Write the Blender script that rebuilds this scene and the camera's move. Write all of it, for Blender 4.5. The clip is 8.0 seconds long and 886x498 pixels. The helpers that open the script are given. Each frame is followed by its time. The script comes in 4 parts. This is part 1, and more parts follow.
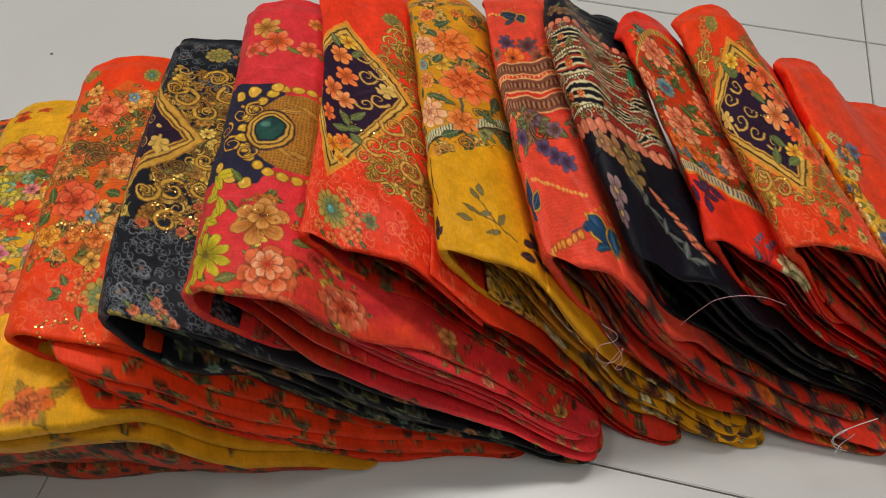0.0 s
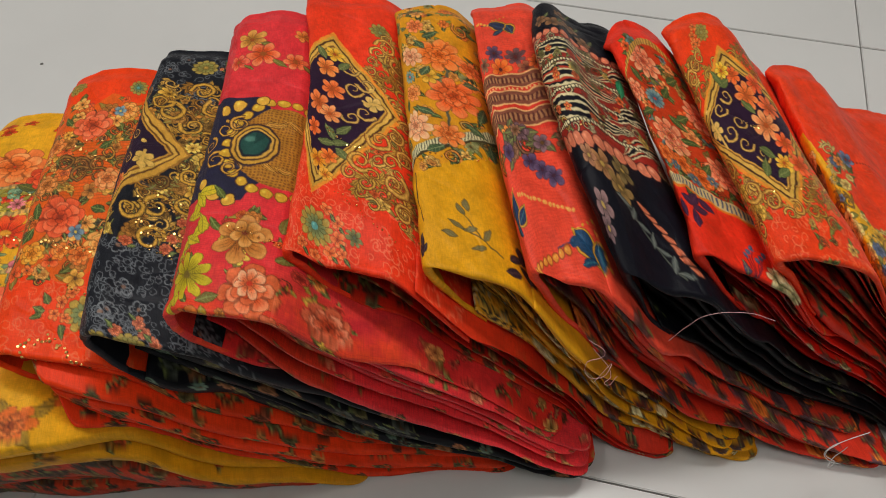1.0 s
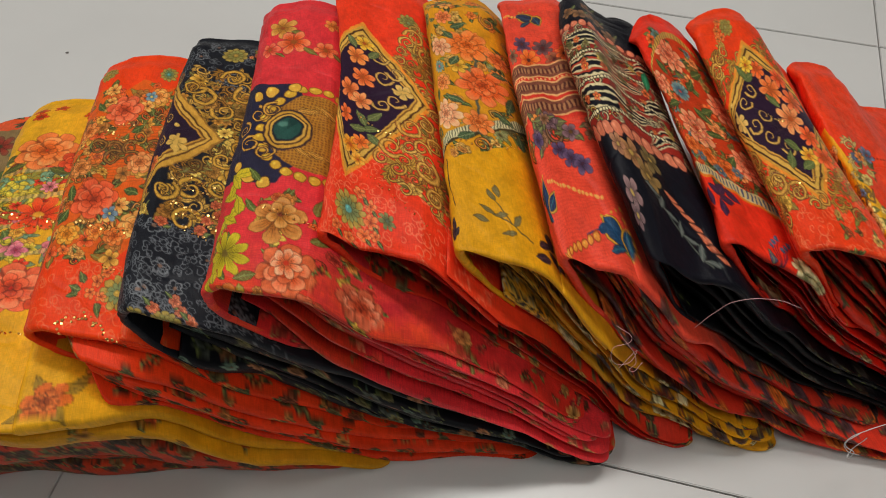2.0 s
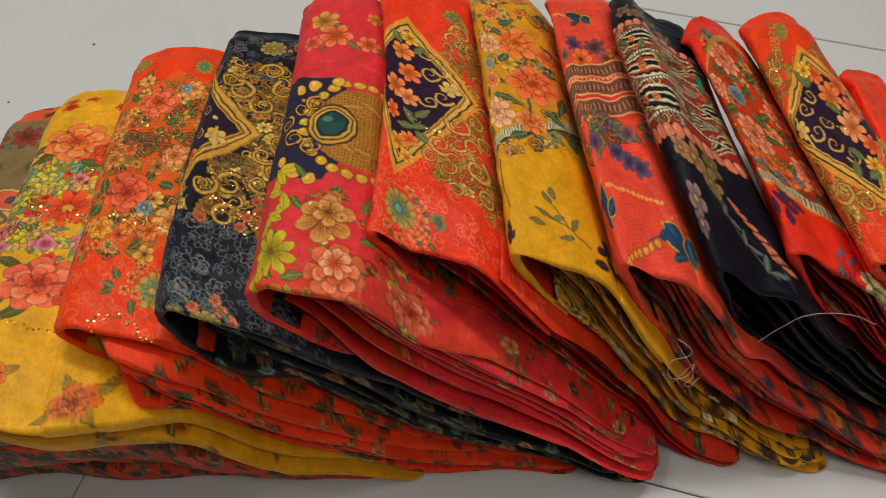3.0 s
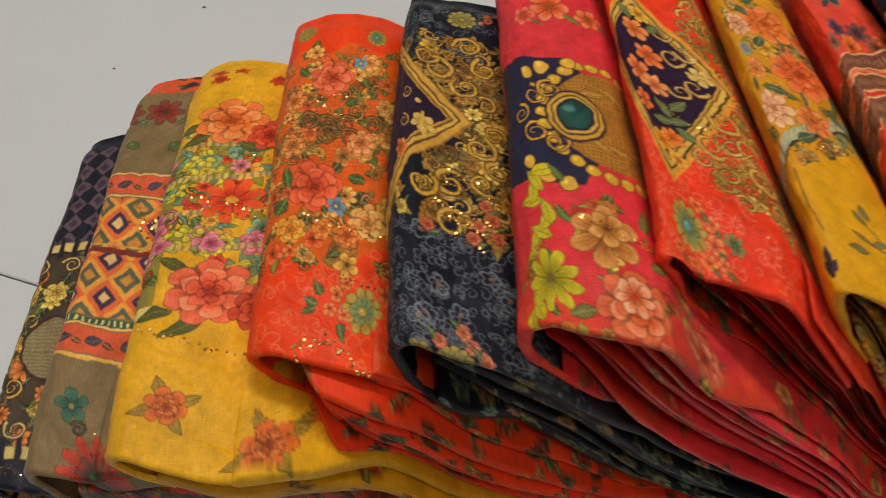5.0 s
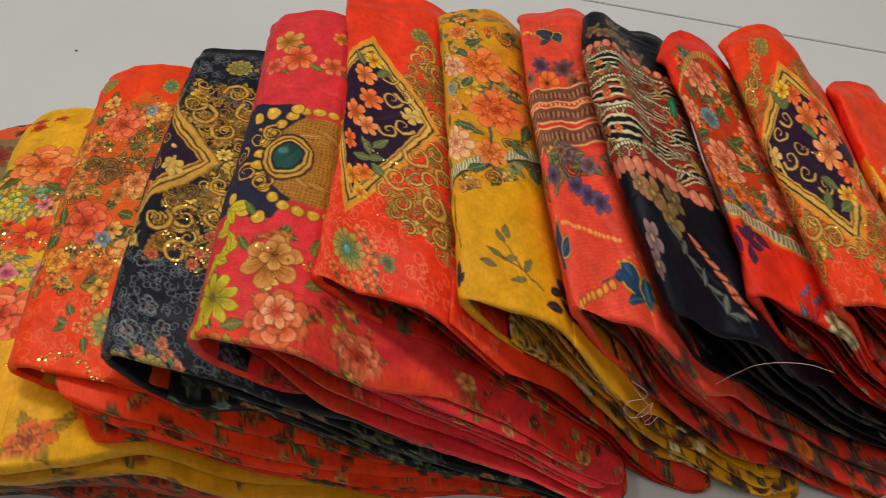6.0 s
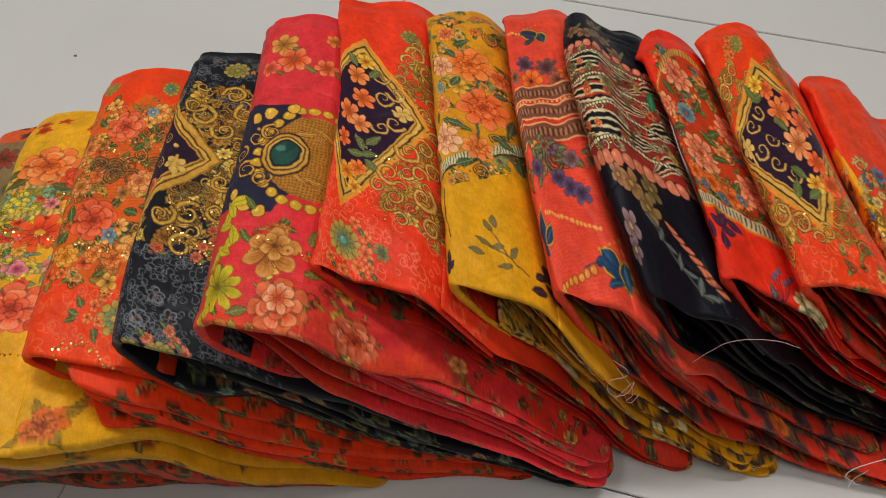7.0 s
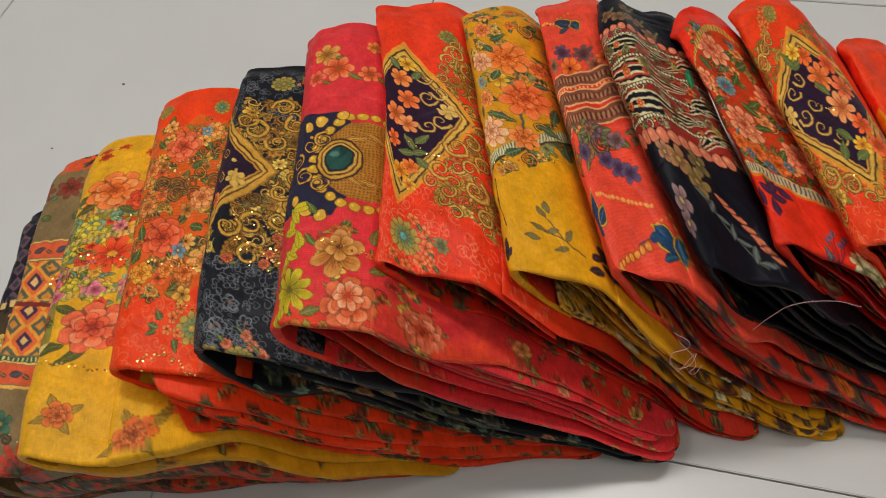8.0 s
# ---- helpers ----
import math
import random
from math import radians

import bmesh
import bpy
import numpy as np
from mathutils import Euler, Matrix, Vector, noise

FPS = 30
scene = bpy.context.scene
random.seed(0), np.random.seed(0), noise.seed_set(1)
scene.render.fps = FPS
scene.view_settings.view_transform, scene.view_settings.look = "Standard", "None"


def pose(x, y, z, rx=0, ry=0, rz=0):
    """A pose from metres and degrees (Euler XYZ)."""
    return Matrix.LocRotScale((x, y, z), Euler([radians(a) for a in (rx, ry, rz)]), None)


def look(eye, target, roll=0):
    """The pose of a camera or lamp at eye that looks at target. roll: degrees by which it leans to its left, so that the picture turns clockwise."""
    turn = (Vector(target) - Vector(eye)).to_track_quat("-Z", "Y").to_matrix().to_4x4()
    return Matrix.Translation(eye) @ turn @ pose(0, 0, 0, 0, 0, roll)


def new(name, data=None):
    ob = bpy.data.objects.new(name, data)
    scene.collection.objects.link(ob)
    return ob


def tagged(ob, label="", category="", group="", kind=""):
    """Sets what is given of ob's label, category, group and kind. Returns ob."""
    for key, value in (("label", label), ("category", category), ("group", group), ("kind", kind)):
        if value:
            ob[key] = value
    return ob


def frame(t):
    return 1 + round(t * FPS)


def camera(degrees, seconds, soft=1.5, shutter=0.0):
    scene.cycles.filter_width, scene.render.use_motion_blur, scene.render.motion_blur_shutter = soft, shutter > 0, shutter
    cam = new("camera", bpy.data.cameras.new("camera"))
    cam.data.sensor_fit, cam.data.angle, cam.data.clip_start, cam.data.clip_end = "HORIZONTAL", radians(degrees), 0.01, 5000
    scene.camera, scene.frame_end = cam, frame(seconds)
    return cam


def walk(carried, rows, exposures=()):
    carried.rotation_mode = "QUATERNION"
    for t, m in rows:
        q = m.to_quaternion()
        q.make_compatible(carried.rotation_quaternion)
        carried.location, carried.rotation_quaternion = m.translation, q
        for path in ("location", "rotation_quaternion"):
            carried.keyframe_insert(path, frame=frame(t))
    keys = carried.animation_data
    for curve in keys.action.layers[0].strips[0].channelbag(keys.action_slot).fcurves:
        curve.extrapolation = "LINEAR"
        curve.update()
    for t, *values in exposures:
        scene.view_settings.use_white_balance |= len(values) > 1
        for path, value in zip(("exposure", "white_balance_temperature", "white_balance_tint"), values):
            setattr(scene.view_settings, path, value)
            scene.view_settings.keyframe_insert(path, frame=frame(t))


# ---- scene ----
cam = camera(60.0, 8.0, soft=1.0, shutter=0.25)
PATH = [
    (0, (0.167, 0.241, 0.605), (0.059, 1.371, -1.041), 0.0),
    (0.5, (0.177, 0.251, 0.607), (0.067, 1.384, -1.038), -0.6),
    (1, (0.176, 0.253, 0.607), (0.064, 1.382, -1.039), -0.5),
    (1.5, (0.166, 0.238, 0.608), (0.049, 1.366, -1.039), -0.3),
    (3, (0.13, 0.246, 0.587), (-0.004, 1.391, -1.048), 0.9),
    (3.5, (0.047, 0.267, 0.536), (-0.095, 1.416, -1.095), 1.9),
    (4, (-0.04, 0.294, 0.475), (-0.187, 1.45, -1.15), 3.4),
    (4.2, (-0.064, 0.303, 0.455), (-0.221, 1.453, -1.174), 3.4),
    (5.3, (0.035, 0.284, 0.565), (-0.101, 1.367, -1.11), 2.3),
    (5.5, (0.079, 0.279, 0.587), (-0.076, 1.358, -1.09), 0.9),
    (6, (0.166, 0.289, 0.603), (-0.013, 1.368, -1.072), -1.3),
    (6.5, (0.186, 0.278, 0.612), (0.016, 1.365, -1.058), -1.5),
    (7, (0.171, 0.269, 0.622), (0.008, 1.351, -1.052), -1.4),
    (7.5, (0.163, 0.263, 0.626), (-0.039, 1.34, -1.047), -4.4),
    (8, (0.16, 0.254, 0.634), (-0.099, 1.323, -1.036), -10.1),
]
walk(cam, [(t, look(eye, target, roll)) for t, eye, target, roll in PATH])

scene.view_settings.exposure = 0.0

# ---- light: a closed shop room with three unseen overhead lamps, two added as fill ----
world = bpy.data.worlds.new("world")
scene.world = world
world.use_nodes = True
world.node_tree.nodes["Background"].inputs["Color"].default_value = (0.9, 0.95, 1.0, 1)
world.node_tree.nodes["Background"].inputs["Strength"].default_value = 0.004


def ceiling_lamp(x, y, sx, sy, watts, colour=(1.0, 0.975, 0.94)):
    data = bpy.data.lights.new("ceiling_lamp", "AREA")
    data.shape, data.size, data.size_y = "RECTANGLE", sx, sy
    data.energy, data.color = watts, colour
    ob = new("ceiling_lamp", data)
    ob.matrix_world = pose(x, y, 2.68)
    return ob


ceiling_lamp(0.1, 1.15, 1.2, 0.3, 29)
# added fill from the left, brightens the strips that face left
ceiling_lamp(-1.3, 0.7, 0.3, 1.2, 19)
# added front-right fill, lifts the shaded fold fronts
ceiling_lamp(1.4, -0.4, 0.3, 1.2, 14)


# ---- materials ----
def lin(r, g, b):
    """A colour given in display values 0 to 255, as a linear one."""
    return np.array([(v / 12.92 if v <= 0.04045 else ((v + 0.055) / 1.055) ** 2.4) for v in (r / 255, g / 255, b / 255)])


def material(name):
    m = bpy.data.materials.new(name)
    m.use_nodes = True
    return m, m.node_tree.nodes, m.node_tree.links, m.node_tree.nodes["Principled BSDF"]


def cloth_material(name, rough=0.50, sheen=0.02, slub=0.45, spec=0.19):
    """Printed woven cloth: the print comes from the colour layer of the cloth, the weave from fine relief."""
    m, nodes, links, bsdf = material(name)
    att = nodes.new("ShaderNodeAttribute")
    att.attribute_name = "print"
    uv = nodes.new("ShaderNodeUVMap")
    uv.uv_map = "cloth"
    stretch = nodes.new("ShaderNodeMapping")
    stretch.inputs["Scale"].default_value = (220, 2600, 1)
    links.new(uv.outputs["UV"], stretch.inputs["Vector"])
    weft = nodes.new("ShaderNodeTexNoise")
    weft.inputs["Scale"].default_value, weft.inputs["Detail"].default_value = 1.0, 2.0
    links.new(stretch.outputs["Vector"], weft.inputs["Vector"])
    stretch2 = nodes.new("ShaderNodeMapping")
    stretch2.inputs["Scale"].default_value = (1900, 90, 1)
    links.new(uv.outputs["UV"], stretch2.inputs["Vector"])
    warp = nodes.new("ShaderNodeTexNoise")
    warp.inputs["Scale"].default_value, warp.inputs["Detail"].default_value = 1.0, 2.0
    links.new(stretch2.outputs["Vector"], warp.inputs["Vector"])
    both = nodes.new("ShaderNodeMath")
    both.operation = "ADD"
    links.new(weft.outputs["Fac"], both.inputs[0])
    links.new(warp.outputs["Fac"], both.inputs[1])
    soft = nodes.new("ShaderNodeTexNoise")
    soft.inputs["Scale"].default_value, soft.inputs["Detail"].default_value = 60.0, 3.0
    links.new(uv.outputs["UV"], soft.inputs["Vector"])
    tone = nodes.new("ShaderNodeMapRange")
    tone.inputs["From Min"].default_value, tone.inputs["From Max"].default_value = 0.6, 1.4
    tone.inputs["To Min"].default_value, tone.inputs["To Max"].default_value = 1 - 0.35 * slub, 1 + 0.35 * slub
    links.new(both.outputs[0], tone.inputs["Value"])
    tone2 = nodes.new("ShaderNodeMapRange")
    tone2.inputs["From Min"].default_value, tone2.inputs["From Max"].default_value = 0.3, 0.7
    tone2.inputs["To Min"].default_value, tone2.inputs["To Max"].default_value = 0.85, 1.12
    links.new(soft.outputs["Fac"], tone2.inputs["Value"])
    mul = nodes.new("ShaderNodeMath")
    mul.operation = "MULTIPLY"
    links.new(tone.outputs[0], mul.inputs[0])
    links.new(tone2.outputs[0], mul.inputs[1])
    scale = nodes.new("ShaderNodeVectorMath")
    scale.operation = "SCALE"
    links.new(att.outputs["Color"], scale.inputs[0])
    links.new(mul.outputs[0], scale.inputs["Scale"])
    links.new(scale.outputs["Vector"], bsdf.inputs["Base Color"])
    bump = nodes.new("ShaderNodeBump")
    bump.inputs["Strength"].default_value, bump.inputs["Distance"].default_value = 0.35, 0.0004
    links.new(both.outputs[0], bump.inputs["Height"])
    links.new(bump.outputs["Normal"], bsdf.inputs["Normal"])
    bsdf.inputs["Roughness"].default_value = rough
    bsdf.inputs["Specular IOR Level"].default_value = spec
    bsdf.inputs["Sheen Weight"].default_value = sheen
    bsdf.inputs["Sheen Roughness"].default_value = 0.4
    return m


CLOTH = cloth_material("printed_cloth")
SATIN = cloth_material("satin_cloth", rough=0.45, sheen=0.0, slub=0.4, spec=0.14)

SHINY = cloth_material("shiny_cloth", rough=0.36, sheen=0.0, slub=0.9, spec=0.45)


def plain(name, colour, rough=0.8, metal=0.0, grain=0.08, size=8.0):
    m, nodes, links, bsdf = material(name)
    tex = nodes.new("ShaderNodeTexNoise")
    tex.inputs["Scale"].default_value, tex.inputs["Detail"].default_value = size, 6.0
    geo = nodes.new("ShaderNodeNewGeometry")
    links.new(geo.outputs["Position"], tex.inputs["Vector"])
    ramp = nodes.new("ShaderNodeMapRange")
    ramp.inputs["From Min"].default_value, ramp.inputs["From Max"].default_value = 0.3, 0.7
    ramp.inputs["To Min"].default_value, ramp.inputs["To Max"].default_value = 1 - grain, 1 + grain
    links.new(tex.outputs["Fac"], ramp.inputs["Value"])
    scale = nodes.new("ShaderNodeVectorMath")
    scale.operation = "SCALE"
    scale.inputs[0].default_value = colour
    links.new(ramp.outputs[0], scale.inputs["Scale"])
    links.new(scale.outputs["Vector"], bsdf.inputs["Base Color"])
    bsdf.inputs["Roughness"].default_value, bsdf.inputs["Metallic"].default_value = rough, metal
    return m


# walls are out of view; dark grey limits bounce light on the pile
WALL = plain("wall_paint", (0.22, 0.21, 0.20))
CEILING = plain("ceiling_paint", (0.8, 0.8, 0.78))
GROUT = plain("dark_grout", (0.15, 0.14, 0.125), 0.9, grain=0.3, size=60)
TILE = plain("glazed_tile", (0.66, 0.655, 0.63), 0.3, grain=0.035, size=5)
GOLD = plain("gold_foil", (1.0, 0.62, 0.20), 0.30, 1.0)
WHITE = plain("white_thread", (0.75, 0.74, 0.72), 0.7)
THREAD = plain("pink_thread", (0.75, 0.42, 0.42), 0.7)


# ---- helpers for meshes ----
def part(name, bm, mat, parent=None, label=""):
    me = bpy.data.meshes.new(name)
    bm.to_mesh(me)
    bm.free()
    me.materials.append(mat)
    ob = new(name, me)
    ob.parent = parent
    return tagged(ob, label)


def box(name, lo, hi, mat, bevel=0.0, parent=None):
    bm = bmesh.new()
    bmesh.ops.create_cube(bm, size=1)
    for v in bm.verts:
        v.co = Vector([(a + b) / 2 + c * (b - a) for a, b, c in zip(lo, hi, v.co)])
    if bevel:
        bmesh.ops.bevel(bm, geom=bm.edges[:], offset=bevel, segments=2, affect="EDGES")
    return part(name, bm, mat, parent)


# ---- room ----
tagged(box("ground", (-2.6, -2.6, -0.06), (2.6, 3.0, -0.004), GROUT), "dark grout bed below the floor tiles", "floor", kind="structure")
floor = tagged(new("floor"), "off-white glazed floor tiles with thin dark joints", "floor", kind="structure")
box("wall_north", (-2.7, 3.0, 0), (2.7, 3.1, 2.8), WALL)
box("wall_south", (-2.7, -2.7, 0), (2.7, -2.6, 2.8), WALL)
box("wall_west", (-2.7, -2.6, 0), (-2.6, 3.0, 2.8), WALL)
box("wall_east", (2.6, -2.6, 0), (2.7, 3.0, 2.8), WALL)
box("ceiling", (-2.6, -2.6, 2.7), (2.6, 3.0, 2.8), CEILING)
for ob in [o for o in scene.objects if o.name.startswith(("wall_", "ceiling")) and o.type == "MESH"]:
    tagged(ob, "plain painted surface out of view, added to close the room", "wall" if "wall" in ob.name else "ceiling", kind="structure")


def lay_tiles(size=0.578, joint=0.0016):
    """Square tiles, turned a little against the cloths; the row nearest the camera is offset by part of a tile."""
    turn = pose(0.595, 0.998, 0, 0, 0, -7.8)
    bm = bmesh.new()
    bmesh.ops.create_cube(bm, size=1)
    for v in bm.verts:
        v.co = Vector((v.co.x * (size - joint), v.co.y * (size - joint), (v.co.z - 0.5) * 0.01))
    bmesh.ops.bevel(bm, geom=[e for e in bm.edges if all(v.co.z > -0.001 for v in e.verts)], offset=0.0008, segments=2, affect="EDGES")
    me = bpy.data.meshes.new("tile")
    bm.to_mesh(me)
    bm.free()
    me.materials.append(TILE)
    for j in range(-7, 5):
        for i in range(-7, 5):
            shift = -0.095 if j == -2 else 0.0
            m = turn @ pose((i + 0.5) * size + shift, (j + 0.5) * size, 0)
            if abs(m.translation.x) < 2.95 and -2.95 < m.translation.y < 3.35:
                ob = new("tile", me)
                ob.parent, ob.matrix_local = floor, m


lay_tiles()


# ---- cloth: smooth random fields ----
def hashed(i, j, seed):
    h = (i.astype(np.int64) * 374761393 + j.astype(np.int64) * 668265263 + seed * 974634321) & 0x7FFFFFFF
    h = ((h ^ (h >> 13)) * 1274126177) & 0x7FFFFFFF
    return ((h ^ (h >> 16)) & 0xFFFF) / 65535.0


def field(x, y, seed=0):
    """Smooth random values from 0 to 1, one wave about 2 units long."""
    x, y = np.broadcast_arrays(np.asarray(x, float), np.asarray(y, float))
    i, j = np.floor(x), np.floor(y)
    u, v = x - i, y - j
    u, v = u * u * (3 - 2 * u), v * v * (3 - 2 * v)
    a, b = hashed(i, j, seed), hashed(i + 1, j, seed)
    c, d = hashed(i, j + 1, seed), hashed(i + 1, j + 1, seed)
    return (a * (1 - u) + b * u) * (1 - v) + (c * (1 - u) + d * u) * v


def fields(x, y, seed=0):
    return 0.6 * field(x, y, seed) + 0.28 * field(2.1 * x, 2.1 * y, seed + 7) + 0.12 * field(4.3 * x, 4.3 * y, seed + 13)


def step(a, b, x):
    k = np.clip((x - a) / (b - a), 0, 1)
    return k * k * (3 - 2 * k)


def grid_object(name, pos, uv, colour, mat, parent, label=""):
    """One mesh from a grid of places (rows, columns, 3), with its print and cloth coordinates in metres."""
    n, m = pos.shape[:2]
    me = bpy.data.meshes.new(name)
    k = (np.arange(n - 1)[:, None] * m + np.arange(m - 1)[None]).ravel()
    quads = np.stack([k, k + 1, k + m + 1, k + m], 1)
    me.vertices.add(n * m)
    me.vertices.foreach_set("co", pos.reshape(-1).astype(np.float32))
    me.loops.add(quads.size)
    me.loops.foreach_set("vertex_index", quads.ravel().astype(np.int32))
    me.polygons.add(len(quads))
    me.polygons.foreach_set("loop_start", (np.arange(len(quads)) * 4).astype(np.int32))
    me.polygons.foreach_set("use_smooth", np.ones(len(quads), bool))
    layer = me.uv_layers.new(name="cloth")
    layer.data.foreach_set("uv", uv.reshape(-1, 2)[quads.ravel()].ravel().astype(np.float32))
    att = me.color_attributes.new("print", "FLOAT_COLOR", "POINT")
    rgba = np.concatenate([np.clip(colour.reshape(-1, 3), 0, 0.95), np.ones((n * m, 1))], 1)
    att.data.foreach_set("color", rgba.ravel().astype(np.float32))
    me.update(calc_edges=True)
    me.validate()
    me.materials.append(mat)
    ob = new(name, me)
    ob.parent = parent
    return tagged(ob, label)


# ---- cloth packets: each lies on the ones before it, like fallen cards ----
STACK = []


def edge(k, y):
    f = (y - k["yf"]) / (k["yb"] - k["yf"])
    return k["lf"] + (k["lb"] - k["lf"]) * f + k["bow"] * 4 * f * (1 - f)


def taper(k, y):
    """The packets are thicker at the front, where the folds lie loose, than at the back."""
    return 1 + 0.2 * (0.5 - np.clip((y - k["yf"]) / (k["yb"] - k["yf"]), 0, 1))


def thick(k, s):
    """The thickness of a packet, s metres from its folded edge."""
    a = np.clip(s / k["w"], 0, 1)
    rise = 1 - k["gain"] + k["gain"] * step(0.0, 0.075, s)
    bulge = rise + k["belly"] * np.exp(-((s - 0.058) / 0.036) ** 2)
    return k["t"] * (1 - k["fall"] * np.clip((a - k["knee"]) / (1 - k["knee"]), 0, 1)) * bulge


def top(y, x, below):
    """The height of the pile formed by the first packets, at a place."""
    z = np.zeros(np.broadcast(x, y).shape)
    for k in STACK[:below]:
        s = x - edge(k, y)
        z = z + np.where(s > 0, thick(k, s) * taper(k, y), 0) * (1 - step(k["w"] - 0.03, k["w"] + 0.03, s)) * np.sqrt(np.clip(1 - (1 - np.clip(s / k["r"], 0, 1)) ** 2, 0, 1)) ** 0.8
    return z


def sew(thing, pos, arc, q_arc, rows, seed, place):
    """Gold sequins along straight rows of the cover: x0, y0, x1, y1 in millimetres, number, radius."""
    rng = random.Random(seed)
    verts, faces = [], []
    for x0, y0, x1, y1, count, size in rows:
        for n in range(int(count * 1.7)):
            f = n / max(1, int(count * 1.7) - 1)
            x, y = x0 + (x1 - x0) * f + rng.uniform(-1.6, 1.6), y0 + (y1 - y0) * f + rng.uniform(-1.8, 1.8)
            u, v = x / 1000 - place[0], y / 1000 - place[3]
            x, y = 1000 * (place[5] * u - place[2] * v) / (place[1] * place[5] - place[2] * place[4]), 1000 * (place[1] * v - place[4] * u) / (place[1] * place[5] - place[2] * place[4])
            j = int(np.argmin(np.abs(arc - x / 1000)))
            i = int(np.argmin(np.abs(q_arc - y / 1000)))
            i, j = min(max(i, 3), len(q_arc) - 4), min(max(j, 3), len(arc) - 4)
            c = Vector(pos[i, j])
            u, v = Vector(pos[i, j + 3] - pos[i, j - 3]).normalized(), Vector(pos[i + 3, j] - pos[i - 3, j]).normalized()
            up = v.cross(u).normalized()
            if up.z < 0:
                up = -up
            up = (up + Vector((rng.gauss(0, 0.3), rng.gauss(0, 0.3), 0))).normalized()
            u = (u - up * u.dot(up)).normalized()
            v = up.cross(u)
            r = size / 1000 * rng.uniform(0.55, 1.1)
            base = len(verts)
            for ring, lift in ((1.0, 0.0003), (0.75, 0.0006)):
                for m in range(8):
                    g = 2 * math.pi * m / 8
                    verts.append(c + up * lift + (u * math.cos(g) + v * math.sin(g)) * r * ring)
            for m in range(8):
                faces.append((base + m, base + (m + 1) % 8, base + 8 + (m + 1) % 8, base + 8 + m))
            faces.append(tuple(base + 8 + m for m in range(8)))
    me = bpy.data.meshes.new("sequin_trim")
    me.from_pydata(verts, [], faces)
    me.materials.append(GOLD)
    ob = new("sequin_trim", me)
    ob.parent = thing
    tagged(ob, "tiny gold sequins sewn in rows", kind="stuff")


def packet(name, label, paint, lf, lb, yf, yb, w, t, r, show, folds, seed, droop=0.004, mat=CLOTH, side=None, rough=1.0, inset=0.015, ym=None, yr=None, inner=None, tuck=0.0, reach=0.5, sequins=(), belly=0.0, gain=0.0, inner_mat=None, cut=0.012, bow=0.0, mouth=0.02, fall=0.8, knee=0.22, place=(0, 1, 0, 0, 0, 1)):
    def front(s_):
        """How far the front edge stands back from the corner, along the packet."""
        a = np.clip(s_ / w, 0, 1)
        return (ym - yf) * step(min(0.3, 0.6 * show / w), reach, a) + (yr - ym) * step(0.55, 1.0, a)

    k = dict(lf=lf, lb=lb, yf=yf, yb=yb, w=w, t=t, r=r, belly=belly, gain=gain, bow=bow, fall=fall, knee=knee)
    order = len(STACK)
    thing = new(name)
    thing.location = ((lf + lb) / 2 + w / 2, (yf + yb) / 2, 0)
    back = Matrix.Translation(thing.location).inverted()
    offset = np.array(thing.location)
    tagged(thing, label, "folded cloth", "folded printed cloths fanned out on the floor")

    # the cover: over the top, round the folded edge, and a little way underneath
    fine = 0.00062
    s_top = np.arange(show + 0.022, r, -fine)
    turn = np.arange(0, math.pi, fine / max(r, t / 2))
    s_bot = np.arange(r, r + 0.018, 0.002)
    s = np.concatenate([s_top, r - r * np.sin(turn), s_bot])
    c = np.concatenate([np.ones(len(s_top)), 0.5 + 0.5 * np.cos(turn), np.zeros(len(s_bot))])
    flat_x, flat_z = np.sin(turn) * t / 2, np.cos(turn) * r
    size_n = np.hypot(flat_x, flat_z)
    nx = np.concatenate([np.zeros(len(s_top)), -flat_x / size_n, np.zeros(len(s_bot))])
    nz = np.concatenate([np.ones(len(s_top)), flat_z / size_n, -np.ones(len(s_bot))])
    hop = np.hypot(np.diff(r * np.sin(turn)), np.diff(0.5 * t * np.cos(turn)))
    bend = np.concatenate([[0], np.cumsum(hop)])
    arc = np.concatenate([s_top, r - bend, r - bend[-1] - (s_bot - r)])
    roll = 0.0032
    phi = np.linspace(0.95 * math.pi, 0, 14)[:-1]
    length = yb - yf
    q_flat = np.arange(roll, length, fine)
    q = np.concatenate([roll - roll * np.sin(phi), q_flat])
    inward = np.concatenate([roll * (1 - np.cos(phi)), np.zeros(len(q_flat))])
    q_arc = np.concatenate([roll - phi * roll, q_flat])
    Q, S = np.meshgrid(q, s, indexing="ij")
    P = np.broadcast_to(arc, Q.shape)
    QA = np.broadcast_to(q_arc[:, None], Q.shape)
    wave = 0.005 * (fields(P * 16, QA * 3 + 9, seed + 3) - 0.5) * np.exp(-Q / 0.04) * step(show + 0.01, show - 0.01, P) * step(r - bend[-1], r - bend[-1] + 0.02, P)
    Y = yf + Q + wave + front(S) * (1 - Q / length) - (lb - lf) / length * S * Q / length
    Y = Y - cut * np.clip(1 - S / 0.05, 0, 1) ** 2 * (Q / length) ** 4
    X = edge(k, Y) + S
    under = top(Y, X + 0 * S, order)
    C = np.broadcast_to(c, Q.shape)
    tt = thick(k, S) * taper(k, Y)
    Z = under + C * tt
    end = step(length - 0.03, length, Q)
    dip = droop * (step(0.045, 0.0, Q)) + 0.010 * end
    Z = Z - dip * (0.3 + 0.7 * C)
    ripple = (fields(P * 26, QA * 9, seed) - 0.5) * 0.006 + (fields(P * 60 + QA * 25, QA * 34, seed + 5) - 0.5) * 0.0022 * rough
